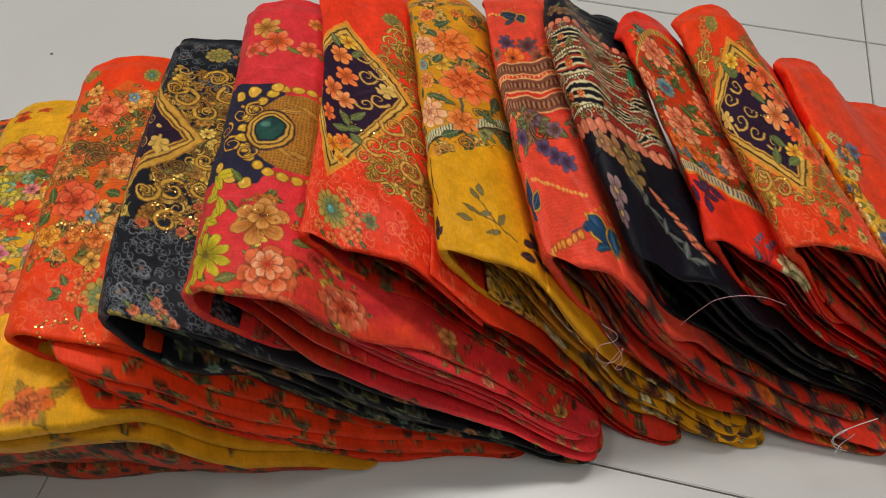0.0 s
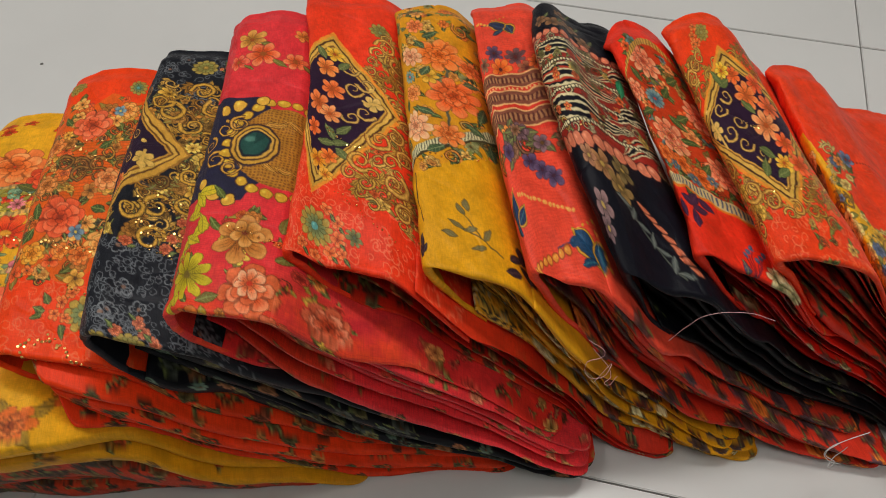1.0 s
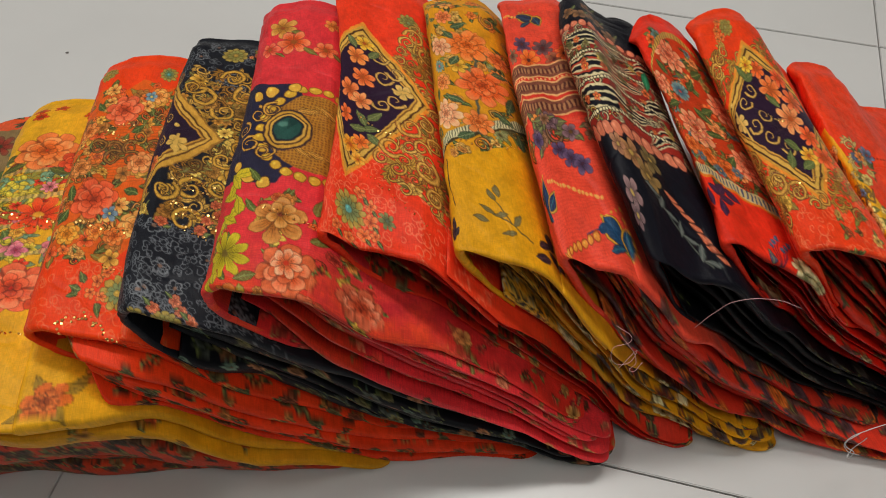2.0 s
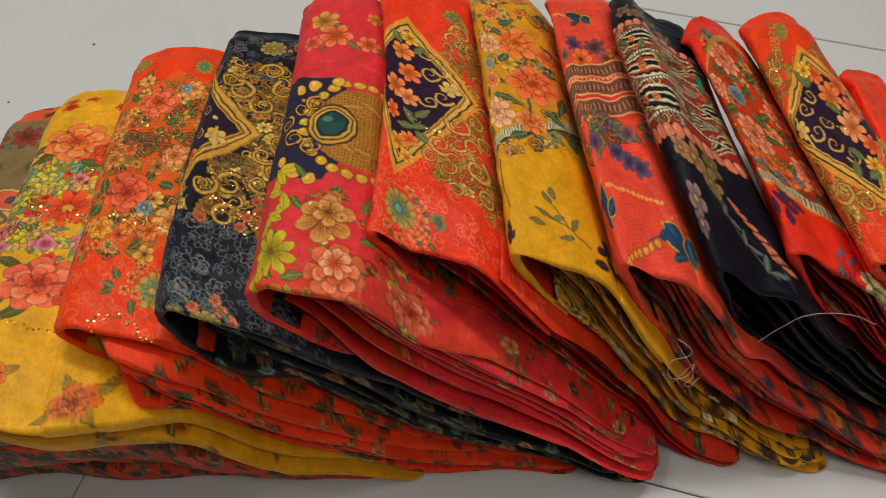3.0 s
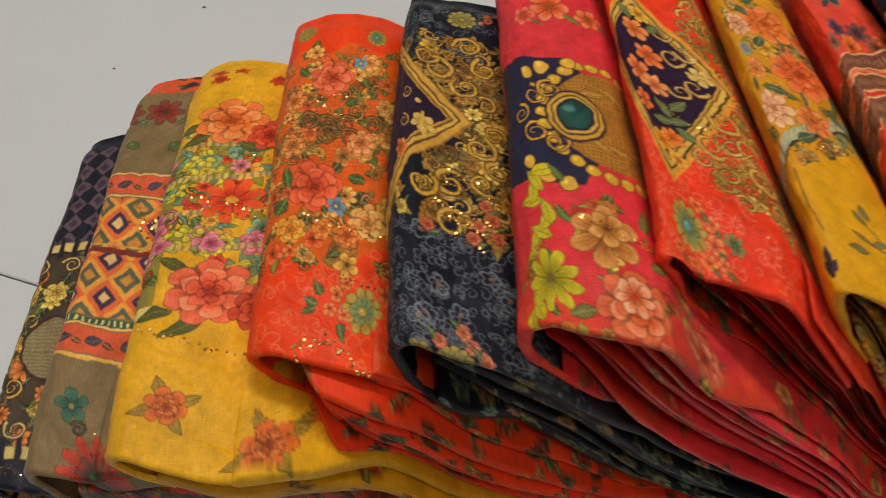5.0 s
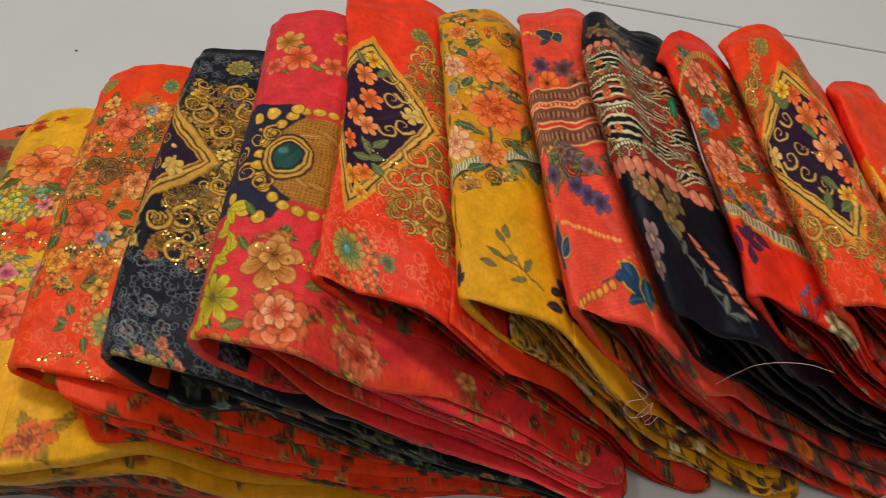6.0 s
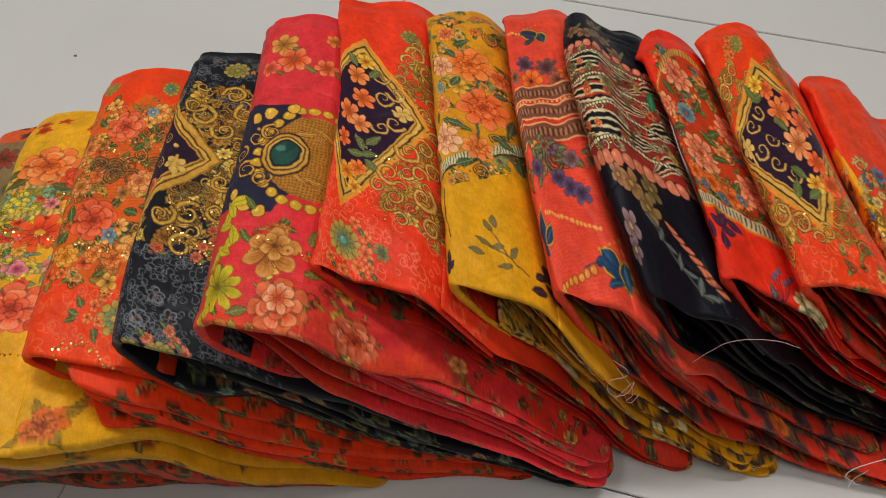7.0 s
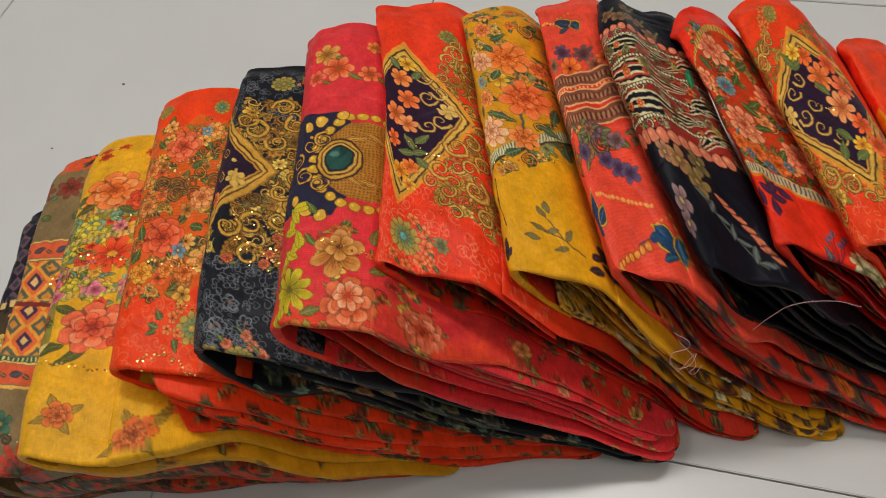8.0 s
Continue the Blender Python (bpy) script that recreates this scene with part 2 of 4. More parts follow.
    crease = np.abs(fields(P * 16 + 3, QA * 22, seed + 21) - 0.5)
    ripple = ripple - 0.0007 * rough * np.exp(-(crease / 0.03) ** 2)
    ripple = ripple * step(show + 0.022, show - 0.008, P)
    push = ripple - inward[:, None]
    X = X + push * nx
    Z = Z + push * nz
    pos = np.stack([X, Y, Z], -1) - offset
    lean = (lb - lf) / (yb - yf)
    bias = math.hypot(1, lean)
    PM, QM = P / bias, QA * bias + P * lean / bias
    uv = np.stack([PM, QM], -1)
    def placed(u, v):
        """Where the cloth was printed: its own coordinates shifted and turned a little."""
        return place[0] + place[1] * u + place[2] * v, place[3] + place[4] * u + place[5] * v

    colour = paint(*placed(PM, QM))
    grid_object("cover", pos, uv, colour, mat, thing)
    if sequins:
        sew(thing, pos, arc, q_arc, sequins, seed, place)

    # the folds inside, each with a rounded front
    STACK.append(k)
    n = folds
    share = 0.55 + 0.9 * hashed(np.arange(n), np.full(n, seed), 17)
    share[0], share[-1] = share[0] + 0.25, share[-1] * 0.8
    cut = np.concatenate([[0], np.cumsum(share)]) / share.sum()
    cols = np.arange(0, 1.0001, 0.0016 / w)
    psi = np.linspace(0, math.pi, 15)
    lip = 0.0034
    for f in range(n):
        first = 0.012 + 0.016 * hashed(np.array(f), np.array(seed), 5) if f else r + 0.008
        first = float(first)
        if f == n - 1:
            first = show - 0.012
        last = w * (1.0 - 0.06 * float(hashed(np.array(f + 3), np.array(seed), 9)) * min(f, 2))
        ss = first + cols * (last - first)
        lo = cut[f] + 0.0040 / t * (fields(ss * 7, f * 5.0, seed + 40) - 0.5) * (f > 0)
        hi = cut[f + 1] + 0.0040 / t * (fields(ss * 7, (f + 1) * 5.0, seed + 40) - 0.5) * (f < n - 1) - 0.0024 / t * (f < n - 1)
        hi = np.maximum(hi, lo + 0.0016 / t)
        pinch = np.sqrt(np.clip(1 - (1 - np.clip((ss - first) / 0.006, 0, 1)) ** 2, 0.0, 1)) * np.sqrt(np.clip((last - ss) / 0.022, 0, 1))
        mid, half = (lo + hi) / 2, (hi - lo) / 2 * pinch
        h = half * thick(k, ss)
        push = inset * (0.3 + 1.4 * float(hashed(np.array(f), np.array(seed), 3))) + inset * (fields(ss * 8, f * 3.3, seed + 60) - 0.5)
        push = push + 0.012 * (mid - 0.5)
        push = push + 0.016 * (1 - np.sqrt(1 - np.clip((ss - last + 0.022) / 0.022, 0, 1) ** 2))
        if f in (0, n - 1):
            push = push * 0.8 * (step(0.034, 0.08, ss - first) if f else step(0.010, 0.05, ss - first))
        deep = np.arange(0.062, 0.008, -0.0016 if f == n - 1 else -0.0024)
        rows_y = np.concatenate([deep, lip - lip * np.sin(psi), [0.010, 0.02, 0.035]])
        rows_c = np.concatenate([np.ones(len(deep)), np.cos(psi), -np.ones(3)])
        if f < n - 1:
            push = push - tuck * step(0.0, 0.02, ss - first) * step(0.9 * w, 0.3 * w, ss)
            push = push + mouth * step(0.075, 0.02, ss) * (f > 0)
        Yf = yf + front(ss)[None] + push[None] + rows_y[:, None] + 0 * ss[None]
        Sf = np.broadcast_to(ss, Yf.shape)
        Xf = edge(k, Yf) + Sf
        cf = mid[None] + half[None] * rows_c[:, None]
        Zf = top(Yf, Xf, order) + cf * thick(k, Sf) * taper(k, Yf) - droop * 0.5 * step(0.03, 0.0, rows_y[:, None]) * cf
        bumps = (fields(ss[None] * 45, rows_c[:, None] * 1.1 + f * 4, seed + 80) - 0.5) * 0.0014
        bumps = bumps + (fields(ss[None] * 150, rows_c[:, None] * 0.8 + f * 4, seed + 85) - 0.5) * 0.0008
        Yf = Yf + bumps
        Zf = Zf + bumps * 0.6 + 0.001
        run = np.cumsum(np.concatenate([[0], np.abs(np.diff(rows_y)) + 0.5 * np.abs(np.diff(rows_c)) * t / n]))
        Uf, Vf = np.broadcast_to(ss, Yf.shape), np.broadcast_to(run[:, None] + f * 0.11, Yf.shape)
        col = (inner if inner and 0 < f < n - 1 else side)(Uf, Vf)
        if f == n - 1:
            mix = step(show + 0.09, show + 0.05, Uf)[..., None]
            col = col * (1 - mix) + paint(*placed(Uf / bias, rows_y[:, None] * bias + Uf * lean / bias)) * mix
        grid_object("fold", np.stack([Xf, Yf, Zf], -1) - offset, np.stack([Uf, Vf], -1), col, inner_mat if inner_mat and 0 < f < n - 1 else mat, thing)
    return thing


def dye(r, g, b):
    return lin(r, g, b) * np.array([1.16, 1.16, 1.02])


# ---- prints: motifs drawn in cloth coordinates (millimetres across and along) ----
class Print:
    def __init__(self, p, q, base, mottle=0.10, seed=0):
        self.shape = p.shape
        x, y = (p * 1000).ravel(), (q * 1000).ravel()
        self.p = x + 2.6 * (fields(x / 6, y / 6, seed + 400) - 0.5)
        self.q = y + 2.6 * (fields(x / 6 + 40, y / 6, seed + 410) - 0.5)
        self.grain = 1 + 0.16 * (field(x / 0.8, y / 1.6, seed + 420) - 0.5) + 0.14 * (field(x / 2.6, y / 2.6, seed + 430) - 0.5)
        tone = 1 + mottle * 2 * (fields(self.p / 14, self.q / 14, seed + 300) - 0.5)
        self.c = dye(*base)[None] * tone[:, None]

    def done(self):
        c = np.clip(self.c, 0.0005, 1) ** 1.04 * 1.03
        grey = c.mean(1, keepdims=True)
        c = np.clip(grey + 1.03 * (c - grey), 0.0008, 1)
        return (c * self.grain[:, None]).reshape(self.shape + (3,))

    def near(self, x, y, r):
        return np.nonzero((np.abs(self.p - x) < r) & (np.abs(self.q - y) < r))[0]

    def put(self, i, a, colour):
        a = np.clip(a, 0, 1)[:, None]
        self.c[i] = self.c[i] * (1 - a) + colour * a

    def polar(self, x, y, r, turn=0.0):
        i = self.near(x, y, r)
        u, v = self.p[i] - x, self.q[i] - y
        return i, np.hypot(u, v), np.arctan2(v, u) + turn

    def rose(self, x, y, r, col=(232, 84, 44), dark=(150, 30, 20), light=(250, 160, 110), turn=0.0):
        """A full rose: rings of petals one inside the other, round a dark heart."""
        mid = [0.5 * (a + b) for a, b in zip(col, light)]
        self.bloom(x, y, r, [0.85 * v for v in col], mid, dark, 7, turn, 0.55, 0.72)
        self.bloom(x + r * 0.06, y - r * 0.05, r * 0.76, col, light, dark, 6, turn + 0.5, 0.5, 0.7)
        self.bloom(x - r * 0.05, y + r * 0.04, r * 0.52, [0.9 * v for v in col], mid, dark, 5, turn + 1.1, 0.5, 0.68)
        self.bloom(x, y, r * 0.3, [0.75 * v for v in col], col, dark, 4, turn + 1.9, 0.4, 0.66)

    def bloom(self, x, y, r, col, tip, core=(120, 80, 30), n=6, turn=0.0, veins=0.5, deep=0.42):
        """An open flower with single petals, veins and a heart."""
        i, d, a = self.polar(x, y, r * 1.2, turn)
        lobe = np.abs(np.cos(n * a / 2))
        rim = r * (deep + (1 - deep) * lobe ** 0.55)
        inside = step(rim + 0.35, rim - 0.35, d)
        k = np.clip(d / np.maximum(rim, 0.1), 0, 1)
        self.put(i, inside, dye(*col))
        ruffle = 0.55 + 0.9 * (fields(self.p[i] / 2.6, self.q[i] / 2.6, 431) - 0.2)
        self.put(i, inside * step(0.35, 1.0, k) * 0.75 * ruffle, dye(*tip))
        self.put(i, inside * 0.5 * step(0.6, 0.15, k), dye(*[v * 0.62 for v in col]))
        self.put(i, inside * veins * step(0.55, 0.9, np.cos(n * 5 * a)) * step(0.95, 0.3, k), dye(*[v * 0.55 for v in col]))
        self.put(i, inside * 0.7 * step(0.45, 0.15, lobe), dye(*[v * 0.45 for v in col]))
        self.put(i, 0.42 * step(0.55, 0.2, np.abs(d - rim)), dye(*[v * 0.35 for v in col]))
        self.put(i, step(r * 0.22, r * 0.14, d), dye(*core))

    def leaf(self, x, y, length, width, angle, col=(60, 80, 45), vein=(140, 150, 90)):
        i = self.near(x, y, length)
        ca, sa = math.cos(math.radians(angle)), math.sin(math.radians(angle))
        u, v = self.p[i] - x, self.q[i] - y
        u, v = u * ca + v * sa, -u * sa + v * ca
        k = np.clip(1 - (2 * u / length) ** 2, 0, 1)
        rim = width / 2 * k * (1 - 0.5 * u / length)
        inside = step(rim + 0.3, rim - 0.3, np.abs(v)) * (np.abs(u) < length / 2)
        self.put(i, inside, dye(*col))
        self.put(i, 0.6 * step(0.5, 0.15, np.abs(np.abs(v) - rim)) * (np.abs(u) < length / 2), dye(*[k_ * 0.4 for k_ in col]))
        self.put(i, inside * step(0.5, 0.15, np.abs(v)) * 0.7, dye(*vein))
        self.put(i, inside * 0.35 * step(0.6, 0.95, np.sin(u * 2.4 + np.abs(v) * 2.2)), dye(*vein))

    def scroll(self, x, y, r, turn=0.0, flip=1, col=(205, 155, 70), rim=(70, 45, 30), turns=1.6, width=0.22):
        """A curled acanthus stem: a spiral that thickens outwards, with a dark rim."""
        i = self.near(x, y, r * 1.3)
        u, v = (self.p[i] - x) * flip, self.q[i] - y
        d, a = np.hypot(u, v), (np.arctan2(v, u) + turn) % (2 * math.pi)
        best = np.full(len(i), 99.0)
        wide = np.ones(len(i))
        for k in range(int(turns) + 2):
            run = (a + 2 * math.pi * k) / (2 * math.pi * turns)
            arm = r * (0.12 + 0.88 * run)
            off = np.where(run <= 1, np.abs(d - arm), 99)
            hit = off < best
            best = np.where(hit, off, best)
            wide = np.where(hit, r * width * (0.25 + 0.75 * run), wide)
        self.put(i, step(wide * 0.75 + 0.7, wide * 0.75 + 0.2, best), dye(*rim))
        self.put(i, step(wide * 0.75, wide * 0.75 - 0.5, best), dye(*[0.9 * v for v in col]))
        self.put(i, 0.5 * step(0.5, 0.85, np.sin(a * 9 + d * 1.5)) * step(wide * 0.75, wide * 0.5, best), dye(*[0.5 * v for v in col]))
        self.put(i, 0.4 * step(wide * 0.35, wide * 0.1, best), dye(*[min(255, v * 1.15 + 10) for v in col]))

    def acanthus(self, lo, hi, left, right, count, seed, cols=((200, 152, 70), (176, 124, 54), (212, 166, 88)), rim=(96, 58, 34), size=5.5):
        """Dense gold ornament: small curled stems, each with a spray of slim leaves."""
        rng = random.Random(seed)
        spots = []
        for n in range(count * 6):
            if len(spots) == count:
                break
            x, y, r = rng.uniform(left, right), rng.uniform(lo, hi), size * rng.uniform(0.7, 1.25)
            if all((x - u) ** 2 + (y - v) ** 2 > (0.75 * (r + w)) ** 2 for u, v, w in spots):
                spots.append((x, y, r))
        for x, y, r in spots:
            turn, col = rng.uniform(0, 360), rng.choice(cols)
            for j in range(5):
                a = turn + 34 * j + rng.uniform(-8, 8)
                self.leaf(x + 1.15 * r * math.cos(math.radians(a)), y + 1.15 * r * math.sin(math.radians(a)), 1.5 * r, 0.5 * r, a + 35, col, rim)
            self.scroll(x, y, r, math.radians(turn), rng.choice((-1, 1)), col, rim, 1.4, 0.26)

    def line(self, pts, width, col, strength=1.0):
        for (x0, y0), (x1, y1) in zip(pts[:-1], pts[1:]):
            lo, hi = min(x0, x1) - width * 2, max(x0, x1) + width * 2
            l2, h2 = min(y0, y1) - width * 2, max(y0, y1) + width * 2
            i = np.nonzero((self.p > lo) & (self.p < hi) & (self.q > l2) & (self.q < h2))[0]
            dx, dy = x1 - x0, y1 - y0
            k = np.clip(((self.p[i] - x0) * dx + (self.q[i] - y0) * dy) / (dx * dx + dy * dy + 1e-9), 0, 1)
            d = np.hypot(self.p[i] - x0 - k * dx, self.q[i] - y0 - k * dy)
            self.put(i, strength * step(width / 2 + 0.3, width / 2 - 0.3, d), dye(*col))

    def polygon(self, pts, col, strength=1.0):
        """A convex shape, corners anticlockwise."""
        inside = np.full(len(self.p), 1e9)
        for (x0, y0), (x1, y1) in zip(pts, pts[1:] + pts[:1]):
            n = math.hypot(x1 - x0, y1 - y0)
            inside = np.minimum(inside, ((x1 - x0) * (self.q - y0) - (y1 - y0) * (self.p - x0)) / n)
        i = np.nonzero(inside > -0.5)[0]
        self.put(i, strength * step(-0.4, 0.4, inside[i]), dye(*col))

    def band(self, lo, hi, col, tilt=0.0, strength=1.0, wavy=0.0):
        v = self.q - tilt * self.p + wavy * np.sin(self.p / 3.0)
        i = np.nonzero((v > lo - 0.5) & (v < hi + 0.5))[0]
        self.put(i, strength * step(lo - 0.4, lo + 0.4, v[i]) * step(hi + 0.4, hi - 0.4, v[i]), dye(*col))

    def stripes(self, lo, hi, col, pitch, duty=0.5, across=True, tilt=0.0, strength=1.0):
        v = self.q - tilt * self.p
        i = np.nonzero((v > lo) & (v < hi))[0]
        w = (self.p if across else v)[i] / pitch
        w = np.abs((w % 1) - 0.5) * 2
        self.put(i, strength * step(duty + 0.15, duty - 0.15, w), dye(*col))

    def lozenges(self, lo, hi, pitch, cols, tilt=0.0):
        v = self.q - tilt * self.p
        i = np.nonzero((v > lo) & (v < hi))[0]
        a = np.abs((self.p[i] / pitch) % 1 - 0.5) + np.abs((v[i] / pitch / 1.15) % 1 - 0.5)
        for n, c in enumerate(cols):
            edge_at = 1.0 - n / len(cols)
            self.put(i, step(edge_at + 0.02, edge_at - 0.04, a), dye(*c))

    def dots(self, x0, y0, x1, y1, n, r, col, rim=None):
        for k in range(n):
            f = k / max(1, n - 1)
            self.dot(x0 + (x1 - x0) * f, y0 + (y1 - y0) * f, r, col, rim)

    def dot(self, x, y, r, col, rim=None, squash=1.0):
        i = self.near(x, y, r * 2 + 1)
        d = np.hypot(self.p[i] - x, (self.q[i] - y) * squash)
        if rim:
            self.put(i, step(r + 0.8, r + 0.3, d), dye(*rim))
        self.put(i, step(r + 0.2, r - 0.3, d), dye(*col))
        j = np.hypot(self.p[i] - x + r * 0.3, self.q[i] - y - r * 0.3)
        self.put(i, 0.5 * step(r * 0.5, 0, j), dye(*[min(255, v * 1.3 + 25) for v in col]))

    def loops(self, lo, hi, col, size=5.0, width=0.05, strength=0.6, seed=0):
        """Curling hairlines, as in a fine all-over print."""
        i = np.nonzero((self.q > lo) & (self.q < hi))[0]
        wx, wy = self.p[i] / size, self.q[i] / size
        for n in range(2):
            f = field(wx * (1 + 0.5 * n) + 9 * n, wy * (1 + 0.5 * n), seed + 50 + n)
            g = np.abs(((f * 5.0) % 1) - 0.5)
            fade = step(0.25, 0.55, field(wx * 0.5, wy * 0.5 + 3, seed + 90 + n)) * 0.6 + 0.4
            self.put(i, strength * fade * step(width * 2.4, width, g * 0.5), dye(*col))

    def curls(self, lo, hi, left, right, count, col, small=1.6, large=4.0, seed=0, width=0.55, strength=0.7):
        """Many little open rings and hooks, the hairlines of a fine all-over print."""
        rng = random.Random(seed)
        tint = dye(*col)
        for n in range(count):
            x, y, r = rng.uniform(left, right), rng.uniform(lo, hi), rng.uniform(small, large)
            i, d, t = self.polar(x, y, r * 1.6, rng.uniform(0, 6.28))
            t = (t % (2 * math.pi)) / (2 * math.pi)
            rim = r * (0.55 + 0.75 * t)
            self.put(i, strength * step(width, width * 0.35, np.abs(d - rim)) * step(0.02, 0.1, t) * step(1.0, 0.9, t), tint)

    def posies(self, lo, hi, left, right, count, palette, size=4.0, seed=0, leaves=((70, 85, 45), (120, 110, 50))):
        """Small flowers and leaves strewn over a stretch of the cloth."""
        rng = random.Random(seed)
        for n in range(count):
            x, y, r = rng.uniform(left, right), rng.uniform(lo, hi), size * rng.uniform(0.6, 1.4)
            for m in range(2):
                ang = rng.uniform(0, 360)
                self.leaf(x + r * math.cos(math.radians(ang)), y + r * math.sin(math.radians(ang)), r * 1.8, r * 0.8, ang, rng.choice(leaves))
            c = rng.choice(palette)
            t = [min(255, v * 1.2 + 25) for v in c]
            kind = rng.random()
            if kind < 0.4:
                self.rose(x, y, r, c, [v * 0.55 for v in c], t, rng.uniform(0, 6))
            elif kind < 0.8:
                self.bloom(x, y, r, c, t, (90, 60, 30), rng.choice((5, 6, 8)), rng.uniform(0, 6))
            else:
                self.scroll(x, y, r, rng.uniform(0, 6), rng.choice((1, -1)), c)

    def paisley(self, x, y, size, angle, cols, slim=1.6):
        """A bent drop in nested bands."""
        i = self.near(x, y, size * 1.6)
        ca, sa = math.cos(math.radians(angle)), math.sin(math.radians(angle))
        u, v = self.p[i] - x, self.q[i] - y
        u, v = (u * ca + v * sa) / size, (-u * sa + v * ca) / size
        u = np.clip((u + 0.9) / 1.9, 0, 1)
        v = v - 0.55 * (u - 0.3) ** 2
        half = 1.02 * np.sqrt(u) * (1 - u) ** 0.9 / slim + 1e-4
        r = np.abs(v) / half + 4 * (np.abs(u - 0.5) > 0.497)
        for n, c in enumerate(cols):
            lim = 1.0 - 0.98 * n / len(cols)
            edge_ = 0.04 * np.sin(u * 70) if n == 1 else 0
            self.put(i, step(lim + 0.05, lim - 0.05, r + edge_), dye(*c))

    def medallion(self, x, y, r, ring=(150, 125, 60), fill=(95, 120, 90), heart=(90, 150, 150), petals=10):
        self.bloom(x, y, r, ring, (190, 165, 90), fill, petals, 0.2, 0.6, 0.7)
        self.bloom(x, y, r * 0.62, fill, (150, 150, 90), heart, petals, 0.5, 0.3, 0.6)
        self.dot(x, y, r * 0.2, heart)

    def bird(self, x, y, r, angle=0.0, col=(28, 45, 85), gold=(205, 150, 60)):
        self.leaf(x, y, r * 2.7, r * 1.5, angle, gold, gold)
        self.leaf(x, y, r * 2.4, r * 1.15, angle, col, (44, 84, 124))
        self.leaf(x + r * 0.9, y - r * 0.5, r * 1.9, r * 1.1, angle - 40, gold, gold)
        self.leaf(x + r * 0.9, y - r * 0.5, r * 1.6, r * 0.8, angle - 40, col, (60, 110, 130))
        self.leaf(x - r * 0.2, y - r * 0.9, r * 1.4, r * 0.5, angle + 60, col, (60, 110, 130))
        self.dot(x - r * 0.9, y + r * 0.35, r * 0.35, col)
        self.line([(x - r * 1.2, y + r * 0.3), (x - r * 2.2, y + r * 0.2)], 0.8, col)
        self.dots(x - r * 0.7, y + r * 1.0, x + r * 0.5, y + r * 1.3, 4, 0.8, gold)


GOLDS = ((200, 150, 65), (170, 115, 50), (215, 170, 85))
WARM = ((230, 90, 45), (235, 130, 60), (205, 60, 40), (225, 165, 80))


def print_black_lattice(p, q):
    a = Print(p, q, (30, 30, 42), seed=1)
    a.lozenges(215, 300, 13, ((30, 30, 42), (30, 30, 42), (95, 75, 85), (60, 50, 70)))
    a.lozenges(-20, 78, 15, ((28, 28, 40), (28, 28, 40), (60, 50, 66), (40, 36, 54)))
    a.band(84, 212, (70, 56, 40))
    a.posies(90, 208, -15, 60, 80, GOLDS + ((185, 105, 50), (110, 85, 60)), 6, 11, ((90, 85, 50), (40, 40, 45)))
    for y in (84, 212):
        a.band(y - 3, y + 3, (205, 175, 115))
        a.stripes(y - 8, y + 8, (35, 30, 40), 8, 0.4)
        a.band(y - 5, y - 3.6, (40, 34, 40))
    for x in (-6, 12, 34):
        a.scroll(x, 198, 6, 1, 1, (205, 175, 115))
        a.scroll(x + 7, 96, 6, 3, -1, (205, 175, 115))
    i, d, t = a.polar(10, 143, 24)
    k = np.hypot((a.p[i] - 10) / 15, (a.q[i] - 143) / 19)
    a.put(i, step(1.12, 1.05, k), dye(60, 42, 28))
    a.put(i, step(1.0, 0.95, k), dye(140, 122, 88))
    a.put(i, step(1.0, 0.95, k) * 0.5 * (np.sin(a.q[i] * 2.6) > 0.3), dye(95, 80, 55))
    return a.done()


def print_taupe(p, q):
    a = Print(p, q, (128, 106, 76), seed=2)
    a.stripes(-20, 260, (112, 90, 62), 1.6, 0.5, strength=0.35)
    a.band(290, 330, (214, 88, 52))
    a.posies(300, 325, -5, 60, 9, ((70, 40, 40), (110, 50, 45)), 6, 21, ((60, 40, 40),))
    for x in (0, 24, 48):
        a.bloom(x, 271, 12, (150, 60, 48), (95, 75, 60), (70, 60, 40), 7)
        a.leaf(x + 12, 262, 9, 4, 40, (70, 90, 75))
        a.dot(x + 10, 240, 3.5, (90, 100, 60), (60, 70, 45))
    for lo, hi in ((202, 216), (100, 115)):
        a.band(lo, hi, (205, 92, 62))
        for x in (-6, 10, 27, 42):
            a.leaf(x, (lo + hi) / 2, 9, 5, 25, (80, 60, 70), (70, 100, 110))
            a.leaf(x + 7, (lo + hi) / 2 - 1, 6, 3, -30, (120, 50, 50))
        a.band(lo - 2, lo - 0.8, (225, 180, 110))
        a.band(hi + 0.6, hi + 1.8, (225, 180, 110))
    a.lozenges(122, 199, 21, ((195, 130, 62), (88, 92, 76), (222, 150, 70), (215, 105, 60), (70, 50, 80), (225, 180, 120)))
    a.band(160, 164, (120, 50, 42))
    a.band(165.5, 167, (200, 150, 80))
    a.band(117, 121, (60, 86, 66))
    a.stripes(117.5, 120.5, (205, 190, 130), 3.4, 0.35)
    a.band(97, 98.6, (220, 165, 80))
    for x, y, r in ((18, 46, 17), (66, 52, 14)):
        a.bloom(x, y, r, (165, 58, 46), (190, 80, 60), (50, 70, 55), 11, 0.2, 0.9)
        a.bloom(x, y, r * 0.5, (80, 60, 50), (150, 60, 50), (60, 80, 60), 8)
    for x, y in ((47, 41), (44, 62), (5, 74), (32, 78), (36, 22)):
        a.bloom(x, y, 8, (58, 92, 78), (80, 112, 84), (140, 120, 60), 5, 0.7)
        a.scroll(x + 4, y - 10, 4, 1, 1, (72, 90, 66))
    a.band(-30, 22, (212, 90, 56))
